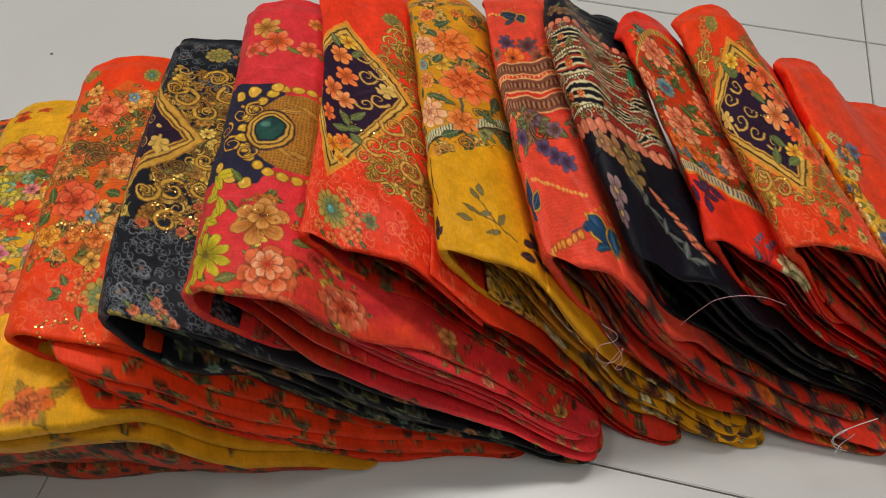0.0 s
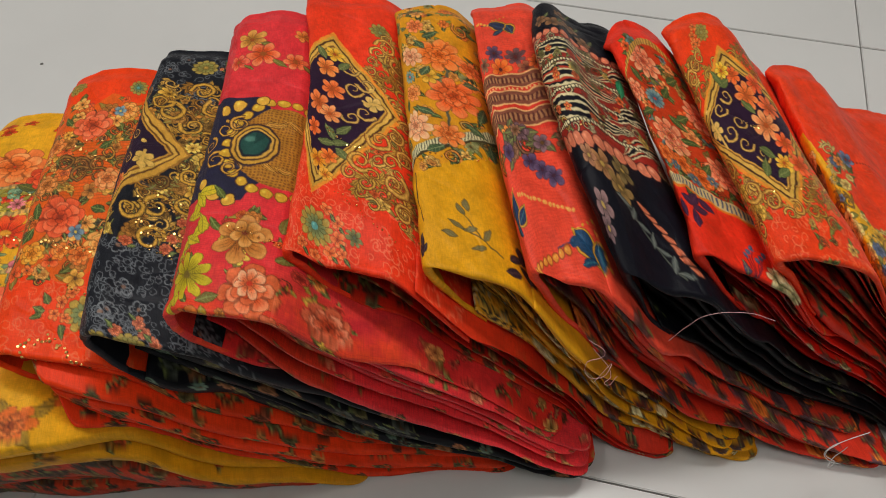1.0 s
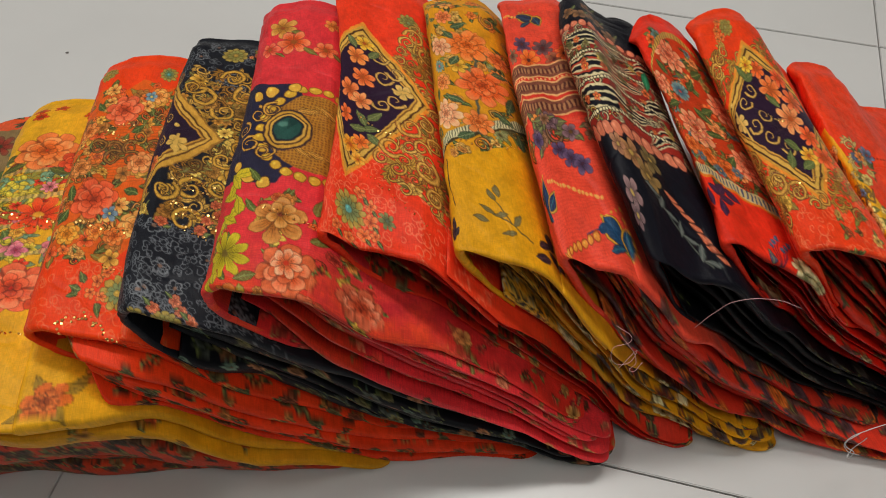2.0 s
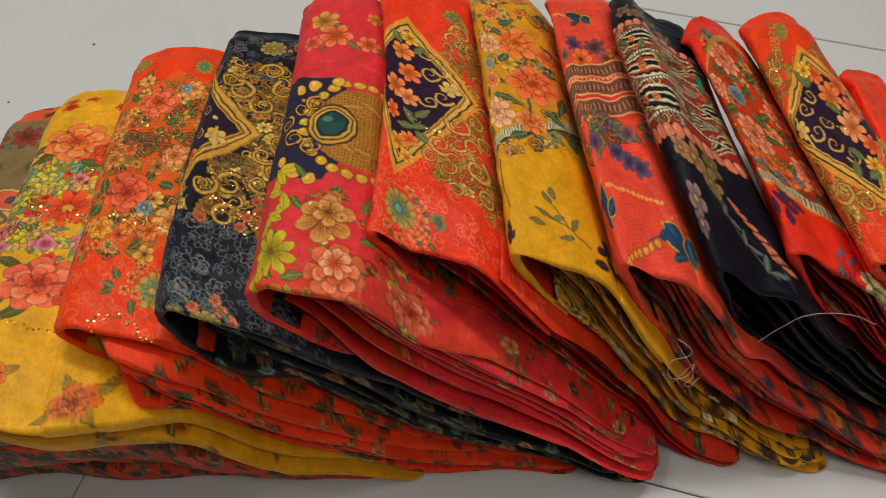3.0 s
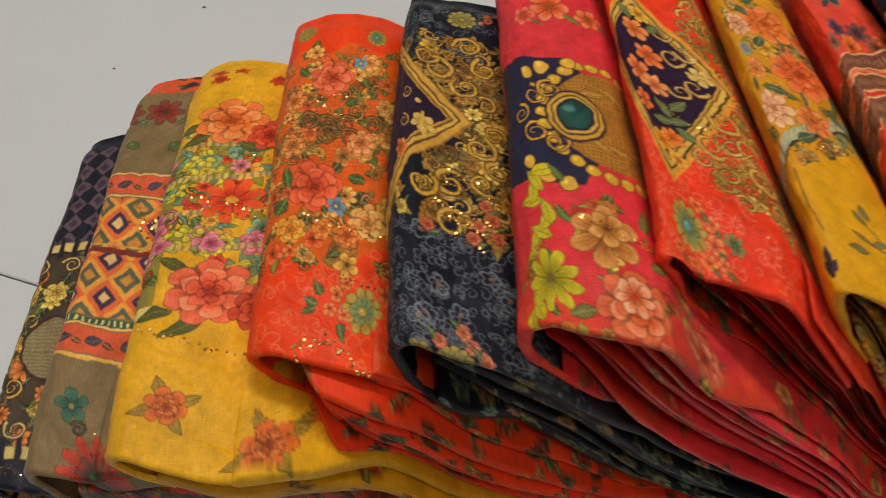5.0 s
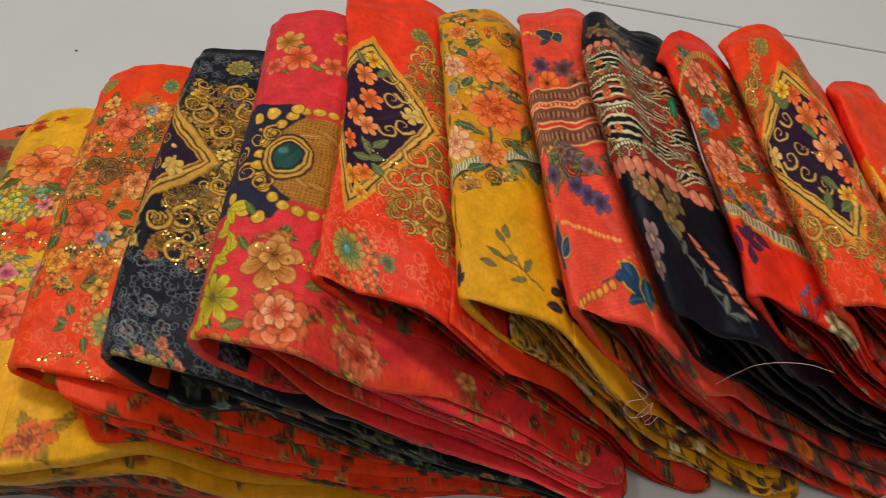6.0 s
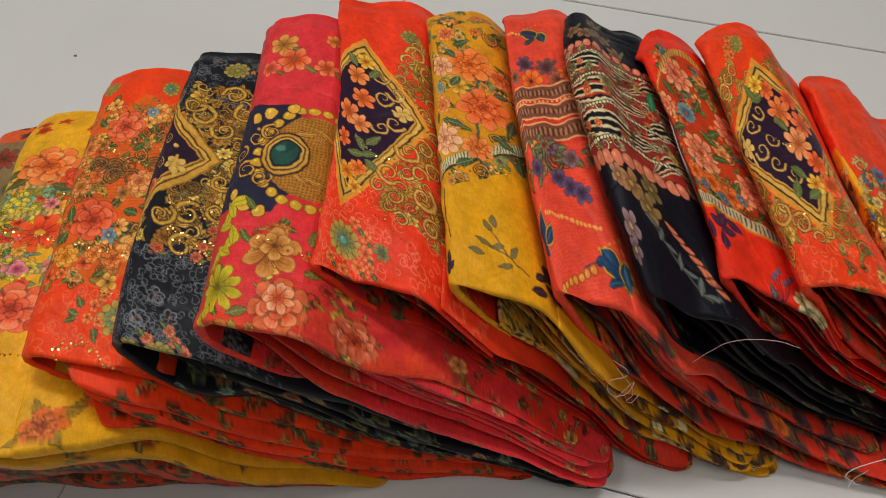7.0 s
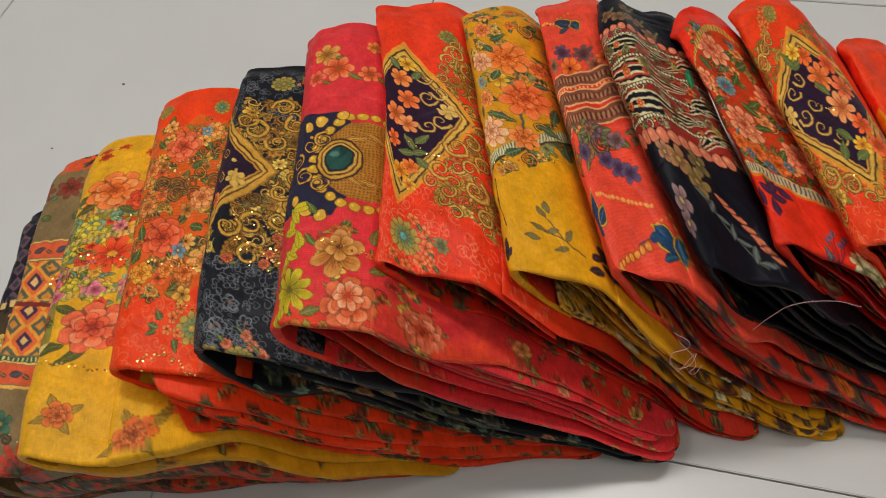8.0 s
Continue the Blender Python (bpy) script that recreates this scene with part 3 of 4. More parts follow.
    a.stripes(-30, 22, (170, 100, 60), 2.4, 0.35, False)
    return a.done()


def print_yellow(p, q):
    a = Print(p, q, (216, 160, 46), 0.14, 3)
    rng = random.Random(3)
    for n in range(8):
        a.bloom(rng.uniform(-5, 90), rng.uniform(276, 305), 5, (190, 60, 35), (220, 90, 45), n=5, turn=n)
    a.polygon([(-30, 98), (14, 88), (12, 215), (-30, 225)], (120, 118, 62), 0.85)
    a.posies(112, 228, -12, 95, 96, ((228, 85, 45), (205, 60, 40), (190, 165, 60), (110, 140, 110), (205, 110, 120), (225, 150, 60)), 6.5, 31, ((80, 95, 50), (110, 130, 100), (150, 130, 50)))
    for x, y in ((14, 195), (20, 205), (10, 182), (16, 140), (22, 148)):
        for n in range(10):
            a.dot(x + rng.uniform(-7, 7), y + rng.uniform(-6, 6), 2.1, (205, 178, 66), (110, 110, 50))
    for y in (132, 158, 186, 214):
        a.band(y, y + 4, (215, 180, 120), 0.08, 0.5)
        a.stripes(y, y + 4, (90, 90, 60), 4, 0.4, True, 0.08, 0.6)
    a.bloom(42, 172, 18, (225, 72, 42), (238, 110, 60), (215, 150, 60), 9, 0.3)
    for x, y in ((6, 150), (2, 160), (10, 138), (36, 140)):
        a.bloom(x, y, 6.5, (196, 92, 120), (225, 150, 160), (150, 50, 70), 5)
    for x, y, l, w, ang in ((8, 236, 22, 8, 160), (14, 222, 20, 7, 200), (56, 230, 18, 7, 20), (46, 216, 18, 7, -30), (12, 92, 24, 9, 190), (30, 84, 26, 9, 215), (62, 92, 22, 9, -30), (20, 124, 18, 8, 150)):
        a.leaf(x, y, l, w, ang, (82, 84, 44), (130, 125, 60))
    a.rose(33, 240, 21, (236, 112, 52), (190, 60, 30), (250, 170, 110))
    a.rose(56, 226, 13, (205, 66, 40), (140, 35, 25), (230, 110, 70), 2)
    a.rose(40, 107, 22, (232, 88, 58), (180, 45, 35), (250, 160, 120), 1)
    a.rose(64, 96, 14, (200, 66, 44), (130, 35, 28), (225, 110, 70), 2)
    a.leaf(3, 93, 26, 7, 20, (225, 200, 130), (190, 150, 80))
    for x, y, r in ((30, 40, 10), (76, 16, 13), (104, 30, 11)):
        for ang in (20, 110, 200, 300):
            a.leaf(x + r * math.cos(math.radians(ang)), y + r * math.sin(math.radians(ang)), r * 1.3, r * 0.5, ang, (165, 130, 50), (120, 95, 45))
        a.bloom(x, y, r, (200, 92, 42), (226, 128, 62), (190, 140, 80), 6, 0.3, 0.8, 0.6)
        a.rose(x, y, r * 0.6, (206, 96, 44), (150, 60, 30), (228, 140, 76), x)
    return a.done()


def print_orange_rose(p, q):
    a = Print(p, q, (230, 70, 36), 0.10, 4)
    a.curls(-10, 75, -10, 95, 230, (246, 120, 84), 1.6, 3.6, 4, 0.5, 0.5)
    a.medallion(14, 233, 8, (120, 100, 50), (150, 120, 60), (170, 130, 60))
    a.medallion(66, 222, 7)
    i = np.nonzero((a.q > 62 + 6 * np.sin(a.p / 8)) & (a.q < 212 + 5 * np.sin(a.p / 6)))[0]
    a.put(i, np.full(len(i), 0.9), dye(212, 96, 40))
    a.posies(56, 212, -12, 90, 130, ((225, 105, 50), (200, 140, 62), (215, 85, 45), (170, 105, 50), (235, 150, 80)), 5.5, 41, ((95, 92, 45), (150, 105, 45), (70, 60, 40)))
    for x, y, s in ((32, 150, 1), (44, 150, -1), (32, 142, -1), (46, 140, 1), (20, 152, 1), (62, 150, 1)):
        a.scroll(x, y, 7, 1.5, s, (150, 105, 55), (70, 40, 30))
    a.stripes(120, 175, (110, 75, 40), 2.6, 0.3, False, 0, 0.35)
    for x, y, r, c in ((34, 188, 15, (228, 92, 58)), (25, 106, 17, (228, 84, 50)), (54, 136, 10, (232, 130, 75)), (10, 134, 9, (205, 120, 62)), (56, 84, 12, (236, 150, 80)), (8, 170, 9, (226, 120, 60)), (44, 76, 8, (230, 110, 50)), (12, 78, 9, (238, 140, 50)), (30, 80, 7, (236, 120, 50)), (60, 200, 8, (236, 140, 70))):
        a.rose(x, y, r, c, [v * 0.62 for v in c], [min(255, v * 1.1 + 40) for v in c], x)
    for x, y, l, ang in ((14, 196, 14, 120), (8, 112, 16, 100), (48, 168, 12, 30), (6, 92, 14, 60), (50, 112, 12, -20)):
        a.leaf(x, y, l, 6, ang, (70, 84, 46))
    a.bloom(38, 94, 6, (100, 118, 140), (140, 160, 175), (200, 170, 80), 5)
    a.bloom(54, 200, 5, (100, 130, 150), (150, 170, 180), (200, 170, 80), 5)
    a.medallion(52, 36, 11, (175, 135, 60), (120, 130, 90), (190, 150, 70))
    for x, y, r in ((38, 44, 4.5), (42, 34, 4), (44, 50, 4), (34, 36, 4), (66, 46, 5)):
        a.bloom(x, y, r, (226, 110, 60), (240, 150, 90), (130, 50, 30), 5)
    for x, y, ang in ((24, 40, 160), (28, 46, 120), (40, 26, -70), (22, 36, 200)):
        a.leaf(x, y, 9, 4.5, ang, (86, 92, 52))
    return a.done()


def print_navy(p, q):
    a = Print(p, q, (25, 27, 36), 0.16, 5)
    a.curls(-25, 80, -16, 95, 620, (122, 126, 138), 1.2, 3.0, 5, 0.42, 0.5)
    a.curls(200, 285, -16, 95, 260, (110, 114, 124), 1.2, 3.0, 6, 0.5, 0.6)
    rng = random.Random(5)
    for n in range(30):
        x, y = rng.uniform(-14, 90), rng.choice((rng.uniform(0, 76), rng.uniform(215, 280)))
        i, d, t = a.polar(x, y, 7, n)
        rim = 5.2 * (0.5 + 0.5 * np.abs(np.cos(2.5 * t)) ** 0.5)
        a.put(i, 0.65 * step(0.7, 0.2, np.abs(d - rim)), dye(130, 134, 145))
        a.put(i, 0.6 * step(1.6, 0.8, d), dye(150, 110, 90))
    a.medallion(43, 263, 10, (110, 98, 50), (120, 110, 60), (150, 120, 60))
    a.posies(250, 276, 52, 70, 4, ((205, 95, 65), (215, 120, 80)), 3, 51)
    a.posies(80, 130, -12, 80, 26, GOLDS + ((150, 100, 46), (96, 70, 40)), 5, 53, ((150, 108, 50), (70, 56, 40)))
    a.posies(196, 232, -6, 30, 10, GOLDS, 5, 54, ((150, 108, 50), (90, 66, 40)))
    a.acanthus(84, 240, 22, 86, 62, 55, rim=(56, 42, 34))
    # the framed corner of a plum lozenge
    a.posies(98, 236, 30, 90, 78, GOLDS + ((120, 88, 44), (150, 104, 48)), 5, 52, ((150, 108, 50), (110, 80, 42), (60, 52, 44)))
    a.polygon([(-40, 60), (50, 161), (-40, 262)], (150, 105, 50))
    for w, c in ((0, (196, 148, 68)), (5, (95, 62, 34)), (7, (205, 160, 80)), (10, (110, 74, 40)), (12, (190, 140, 66)), (14, (44, 28, 48))):
        a.polygon([(-40, 60 + w * 1.5), (48 - w, 161), (-40, 262 - w * 1.5)], c)
    a.bloom(19, 149, 8, (205, 165, 90), (215, 175, 100), (205, 165, 90), 5, 0.4, 0.2)
    a.line([(19, 158), (19, 138)], 2, (205, 165, 90))
    a.dot(16, 168, 2, (205, 165, 90))
    a.scroll(4, 150, 6, 2, 1, (200, 155, 80), (50, 30, 45))
    a.scroll(6, 176, 6, 4, -1, (200, 155, 80), (50, 30, 45))
    a.bloom(2, 128, 8, (200, 90, 50), (230, 150, 80), n=6)
    for x, y, r, t, s in ((47, 232, 10, 0, 1), (58, 214, 9, 2, -1), (28, 205, 11, 1, 1), (46, 192, 9, 3, -1), (58, 180, 7, 1, 1), (52, 142, 10, 2, 1), (62, 156, 7, 0, -1), (34, 110, 10, 1, -1), (52, 116, 8, 4, 1), (18, 104, 9, 2, 1), (34, 84, 10, 0, -1), (20, 214, 8, 3, 1), (62, 128, 7, 2, -1)):
        a.scroll(x, y, r, t, s, (200, 152, 68), (60, 42, 32), 1.5, 0.26)
    for x, y in ((52, 100), (56, 92), (48, 86), (44, 78), (57, 82), (20, 78)):
        a.rose(x, y, 4.2, (214, 98, 66), (130, 50, 35), (235, 150, 110))
        a.leaf(x + 4, y - 3, 6, 3, 30, (84, 92, 60))
    a.medallion(30, 8, 9, (125, 110, 66), (150, 130, 80), (100, 90, 60))
    a.medallion(12, 6, 7, (125, 110, 66), (110, 100, 70), (100, 90, 60))
    for x, y in ((38, 18), (44, 13), (34, 24), (46, 5), (22, 16)):
        a.rose(x, y, 4, (218, 112, 84), (140, 60, 45), (240, 165, 130))
        a.leaf(x - 4, y + 3, 6, 3, 140, (84, 96, 66))
    return a.done()


def print_pink(p, q):
    a = Print(p, q, (210, 60, 66), 0.14, 6)
    i = np.nonzero(a.q < 70)[0]
    a.put(i, 0.75 * step(70, 10, a.q[i]) * step(0.25, 0.6, fields(a.p[i] / 20, a.q[i] / 20, 66)), dye(222, 84, 44))
    a.stripes(-30, 300, (190, 44, 60), 1.5, 0.45, False, 0, 0.35)
    for x, y, r, c, t in ((14, 254, 12, (196, 130, 60), (225, 170, 100)), (24, 236, 13, (222, 90, 50), (240, 150, 110)), (48, 232, 9, (225, 100, 60), (240, 150, 110)), (6, 228, 9, (215, 80, 60), (235, 140, 110)), (52, 262, 7, (205, 120, 60), (230, 150, 90))):
        a.bloom(x, y, r, c, t, (150, 80, 40), 6, x, 0.7)
        a.leaf(x + r, y - r * 0.6, r, r * 0.45, -30, (120, 100, 50))
    # jewelled medallion
    a.polygon([(-40, 96), (30, 96), (56, 143), (30, 190), (-40, 190)], (40, 38, 62))
    i, d, t = a.polar(50, 145, 40)
    k = np.hypot((a.p[i] - 50) / 34, (a.q[i] - 145) / 36)
    a.put(i, step(1.0, 0.97, k), dye(172, 118, 50))
    net = np.abs(np.sin(a.p[i] * 1.35)) * np.abs(np.sin(a.q[i] * 1.35))
    a.put(i, step(1.0, 0.97, k) * 0.65 * step(0.35, 0.7, net), dye(96, 52, 34))
    for n in range(9):
        g = 2 * math.pi * n / 9
        a.paisley(50 + 20 * math.cos(g), 145 + 22 * math.sin(g), 9, math.degrees(g) + 70, ((90, 55, 30), (205, 155, 75), (120, 70, 36), (200, 145, 70)))
    for n in range(26):
        g = 2 * math.pi * n / 26
        a.dot(48 + 36 * math.cos(g), 145 + 42 * math.sin(g), 3.6, (205, 158, 62), (120, 80, 30))
    for x, y in ((14, 182), (4, 176), (12, 100), (22, 96), (2, 108), (30, 186)):
        a.dot(x, y, 4.4, (210, 160, 70), (70, 45, 30))
    for x, y, s in ((8, 158, 1), (8, 128, -1), (-4, 143, 1), (18, 164, -1), (18, 122, 1)):
        a.scroll(x, y, 8, 2, s, (205, 150, 70), (50, 34, 40))
    i, d, t = a.polar(30, 144, 22)
    k = np.hypot((a.p[i] - 30) / 11, (a.q[i] - 144) / 13)
    for lim, c in ((1.5, (60, 40, 44)), (1.36, (198, 148, 66)), (1.18, (70, 45, 34)), (1.08, (205, 158, 80)), (0.95, (34, 40, 48)), (0.8, (40, 76, 72))):
        a.put(i, step(lim + 0.04, lim - 0.04, k), dye(*c))
    a.put(i, 0.6 * step(0.5, 0.2, np.hypot((a.p[i] - 27) / 10, (a.q[i] - 149) / 8)), dye(96, 140, 130))
    a.put(i, step(0.8, 0.75, k) * 0.5 * (np.abs(t - 1.2) < 0.35), dye(20, 42, 44))
    for n in range(14):
        x, y = -2 + 3.0 * (n % 5) + (n * 7 % 3), 24 + 6.0 * n
        a.leaf(x, y, 17, 7.5, 50 + 67 * n % 180, (196, 172, 52), (110, 110, 40))
        if n % 4 == 1:
            a.leaf(x + 8, y, 12, 5, 130, (86, 96, 46))
    a.bloom(10, 42, 15, (190, 170, 40), (214, 196, 66), (110, 90, 40), 9, 0.2, 0.8, 0.3)
    a.posies(-30, 88, -10, 100, 40, ((214, 92, 48), (200, 120, 60), (190, 60, 50), (205, 160, 70)), 4.5, 61, ((120, 100, 48), (165, 130, 50), (90, 84, 46)))
    a.bloom(10, 42, 15, (176, 156, 40), (206, 184, 60), (110, 90, 40), 9, 0.2, 0.8, 0.3)
    a.bloom(36, 68, 17, (180, 106, 50), (216, 156, 92), (120, 56, 34), 6, 0.6, 0.9)
    a.bloom(38, 72, 10, (196, 126, 60), (226, 172, 110), (120, 60, 40), 5, 0.2)
    a.rose(46, 36, 17, (216, 84, 46), (160, 44, 34), (238, 160, 122), 0.3)
    a.bloom(46, 40, 9, (222, 110, 70), (244, 196, 160), (190, 60, 40), 7, 0.3, 0.7, 0.55)
    a.rose(60, 12, 12, (218, 84, 48), (170, 50, 34), (238, 170, 140), 0.9)
    a.rose(16, 12, 12, (206, 104, 50), (150, 60, 34), (226, 150, 80), 0.4)
    a.rose(84, 34, 13, (214, 84, 56), (160, 50, 40), (236, 160, 130), 0.4)
    for x, y, g in ((62, 60, 30), (60, 10, -40), (58, 84, 80), (24, 30, 200)):
        a.leaf(x, y, 14, 6, g, (112, 100, 52))
    return a.done()


def framed_plum(a, left, right, up, down, cx, cy):
    """A plum lozenge in gold frames."""
    for w, c in ((-3, (225, 140, 60)), (0, (200, 150, 70)), (2.5, (80, 50, 30)), (4.5, (208, 164, 84)), (8, (120, 80, 42)), (9.5, (200, 150, 72)), (11, (44, 24, 48))):
        a.polygon([(left + w, cy), (cx, down + w * 1.5), (right - w, cy + 2), (cx, up - w * 1.5)], c)


def print_red_lozenge(p, q):
    a = Print(p, q, (222, 64, 42), 0.10, 7)
    a.curls(-10, 100, -20, 110, 330, (246, 128, 98), 1.6, 3.8, 7, 0.5, 0.55)
    a.medallion(46, 244, 9, (110, 100, 50), (130, 110, 60), (120, 130, 90))
    a.posies(64, 236, 44, 92, 52, ((214, 90, 48), (190, 140, 66), (200, 155, 80)), 4, 71, ((150, 105, 50), (110, 95, 50)))
    a.acanthus(62, 238, 34, 96, 58, 75)
    framed_plum(a, -50, 60, 222, 56, 6, 152)
    for x, y, s in ((24, 168, 1), (24, 138, -1), (34, 176, -1), (34, 146, 1), (20, 190, 1)):
        a.scroll(x, y, 8, 2, s, (206, 162, 92), (60, 34, 44), 1.3, 0.24)
    a.bloom(40, 158, 8, (212, 172, 100), (220, 180, 110), (200, 160, 90), 5, 0.3, 0.2)
    a.line([(32, 158), (46, 158)], 2.2, (210, 168, 96))
    a.dot(38, 172, 2, (210, 168, 96))
    for x, y, r, c in ((2, 182, 10, (226, 120, 62)), (8, 160, 10, (228, 104, 56)), (-4, 140, 12, (222, 110, 62)), (8, 134, 9, (230, 130, 80)), (4, 84, 9, (236, 140, 50)), (12, 92, 7, (232, 110, 50)), (-6, 112, 9, (224, 96, 50)), (8, 200, 8, (238, 166, 60)), (12, 74, 6, (238, 150, 60))):
        a.bloom(x, y, r, c, [min(255, v * 1.08 + 30) for v in c], (170, 80, 40), 6, x, 0.7)
    for x, y, g in ((18, 108, 20), (10, 116, 120), (22, 98, -30), (8, 104, 200), (16, 190, 60), (-2, 198, 120), (20, 122, 50)):
        a.leaf(x, y, 15, 7, g, (96, 104, 66), (150, 150, 100))
    for x, y, r, t, s in ((50, 226, 9, 0, 1), (60, 210, 7, 2, -1), (62, 192, 6, 1, 1), (47, 124, 10, 3, -1), (58, 134, 7, 1, 1), (60, 90, 10, 2, 1), (56, 108, 7, 0, -1), (34, 98, 9, 4, 1), (28, 84, 6, 2, -1), (66, 150, 6, 0, 1), (68, 72, 7, 1, -1), (66, 118, 7, 1, -1)):
        a.scroll(x, y, r, t, s, (208, 158, 80), (120, 58, 34), 1.5, 0.26)
    a.medallion(12, 30, 12, (165, 130, 66), (120, 128, 90), (100, 160, 160), 12)
    for x, y, r in ((26, 40, 5), (28, 30, 5.5), (24, 20, 5), (18, 46, 4.5), (32, 22, 4), (6, 14, 4), (16, 12, 4)):
        a.bloom(x, y, r, (228, 108, 62), (240, 150, 100), (150, 60, 40), 5, x)
        a.leaf(x + 4, y - 4, 6, 3, -40, (70, 72, 48))
    a.bloom(38, 36, 6, (110, 108, 70), (150, 150, 100), (90, 100, 80), 7)
    a.posies(2, 14, 50, 80, 5, ((120, 100, 60), (226, 110, 60)), 4, 73)
    return a.done()


def print_ochre(p, q):
    a = Print(p, q, (212, 152, 40), 0.08, 8)
    a.stripes(-30, 300, (196, 136, 32), 1.3, 0.45, True, 0, 0.35)
    tilt = 0.55
    v = a.q - tilt * (a.p - 28)
    i = np.nonzero(v > 100)[0]
    a.put(i, np.full(len(i), 0.8), dye(206, 140, 44))
    a.posies(90, 280, -14, 80, 84, ((226, 110, 50), (222, 140, 70), (200, 150, 80), (120, 120, 80)), 5, 81, ((70, 84, 50), (120, 120, 60), (50, 60, 44)))
    i = np.nonzero((v <= 97))[0]
    a.put(i, np.ones(len(i)), dye(212, 152, 40))
    a.band(98, 106, (206, 196, 160), tilt)
    a.stripes(99, 106, (100, 96, 80), 2.2, 0.4, True, tilt)
    a.band(96, 98.5, (70, 60, 40), tilt)
    a.band(106, 108, (196, 140, 44), tilt)
    a.line([(28, 112), (30, 150), (34, 190)], 2, (90, 88, 74))
    for x, y, r, c, t in ((30, 204, 19, (236, 108, 44), (246, 150, 90)), (36, 160, 20, (228, 92, 44), (244, 140, 90)), (6, 200, 12, (236, 140, 100), (248, 200, 160)), (4, 126, 15, (240, 150, 110), (250, 205, 165)), (28, 122, 11, (236, 112, 52), (246, 160, 100)), (4, 158, 9, (230, 120, 60), (245, 170, 110)), (14, 238, 9, (232, 110, 60), (245, 160, 110)), (52, 196, 10, (230, 100, 50), (245, 160, 100))):
        a.bloom(x, y, r, c, t, (190, 70, 30), 8, x, 0.8, 0.6)
        a.rose(x, y, r * 0.55, c, [k * 0.75 for k in c], t, y)
    a.bloom(2, 176, 7, (110, 140, 140), (160, 170, 150), (200, 90, 70), 10)
    a.bloom(20, 178, 8, (214, 160, 60), (232, 180, 80), (170, 100, 40), 6)
    for x, y, l, g in ((16, 216, 14, 130), (18, 184, 14, 60), (50, 178, 14, 20), (14, 142, 16, 150), (46, 132, 16, -20), (18, 108, 14, 30), (54, 150, 16, 70), (26, 228, 14, 30), (-4, 146, 12, 80), (56, 118, 14, 100)):
        a.leaf(x, y, l, 6.5, g, (66, 84, 60), (140, 150, 110))
    # the plain field with a thin branch
    a.line([(50, 34), (38, 43), (24, 50)], 0.9, (90, 76, 46))
    a.line([(38, 43), (28, 62)], 0.8, (90, 76, 46))
    for x, y, g in ((24, 50, 150), (32, 48, 190), (28, 62, 120), (20, 42, 170), (36, 36, 200), (42, 46, 60), (32, 66, 100)):
        a.leaf(x, y, 10, 3.6, g, (128, 116, 76), (100, 86, 60))
    for x, y, g in ((58, 38, 40), (62, 44, 100), (66, 34, -20), (56, 28, 200), (-10, 36, 80), (-12, 30, 130), (-6, 31, 40)):
        a.leaf(x, y, 11, 5.5, g, (50, 36, 48), (90, 70, 70))
    a.line([(-4, 84), (-7, 66), (-5, 50)], 1.6, (58, 44, 40))
    return a.done()


def print_coral(p, q):
    a = Print(p, q, (226, 80, 62), 0.10, 9)
    a.stripes(-40, 300, (204, 56, 50), 1.8, 0.45, False, 0, 0.35)
    a.bird(14, 204, 8, -30, (52, 50, 74))
    a.dots(-14, 212, 4, 206, 6, 1.5, (224, 160, 80))
    for x, y, r, c in ((6, 174, 8, (90, 62, 86)), (-8, 165, 7, (130, 90, 70)), (22, 170, 8, (100, 66, 70)), (9, 160, 9, (232, 104, 50)), (28, 158, 7, (140, 80, 60)), (36, 162, 7, (200, 90, 50))):
        a.bloom(x, y, r, c, [min(255, v * 1.2 + 15) for v in c], (90, 40, 40), 7, x)
    a.band(113, 156, (208, 62, 52))
    for lo, hi in ((145, 155), (131, 141), (116, 127)):
        a.band(lo, hi, (122, 76, 62), 0, 0.95, 0.6)
        a.band(lo + 3, hi - 3, (190, 140, 100), 0, 0.6, 0.6)
        a.stripes(lo + 2.5, hi - 2.5, (96, 52, 48), 3.2, 0.5)
        a.band(lo - 0.8, lo + 0.3, (225, 170, 120), 0, 1, 0.6)
        a.band(hi - 0.3, hi + 0.8, (225, 170, 120), 0, 1, 0.6)
    a.dots(-30, 143, 50, 143, 26, 0.9, (225, 160, 110))
    a.posies(98, 113, -26, 50, 14, ((226, 100, 50), (130, 90, 70), (110, 80, 90), (214, 120, 60)), 5, 91, ((100, 90, 70),))
    for x, y in ((14, 93), (20, 88), (26, 84), (-2, 100)):
        a.bloom(x, y, 5.5, (86, 66, 100), (120, 96, 130), (70, 40, 60), 5, x)
    a.bird(-16, 72, 8, 70, (34, 46, 84))
    a.dots(-6, 78, 30, 66, 15, 1.2, (226, 150, 84))
    a.bird(32, 48, 8, -60, (34, 62, 96))
    a.dots(-16, 42, 20, 48, 9, 1.9, (222, 140, 66), (160, 70, 40))
    a.dots(40, 60, 44, 40, 5, 1.2, (222, 150, 66))
    a.posies(-10, 24, -20, 60, 16, ((100, 52, 48), (84, 46, 52), (226, 110, 50)), 5, 92, ((90, 44, 44), (120, 60, 50)))
    return a.done()


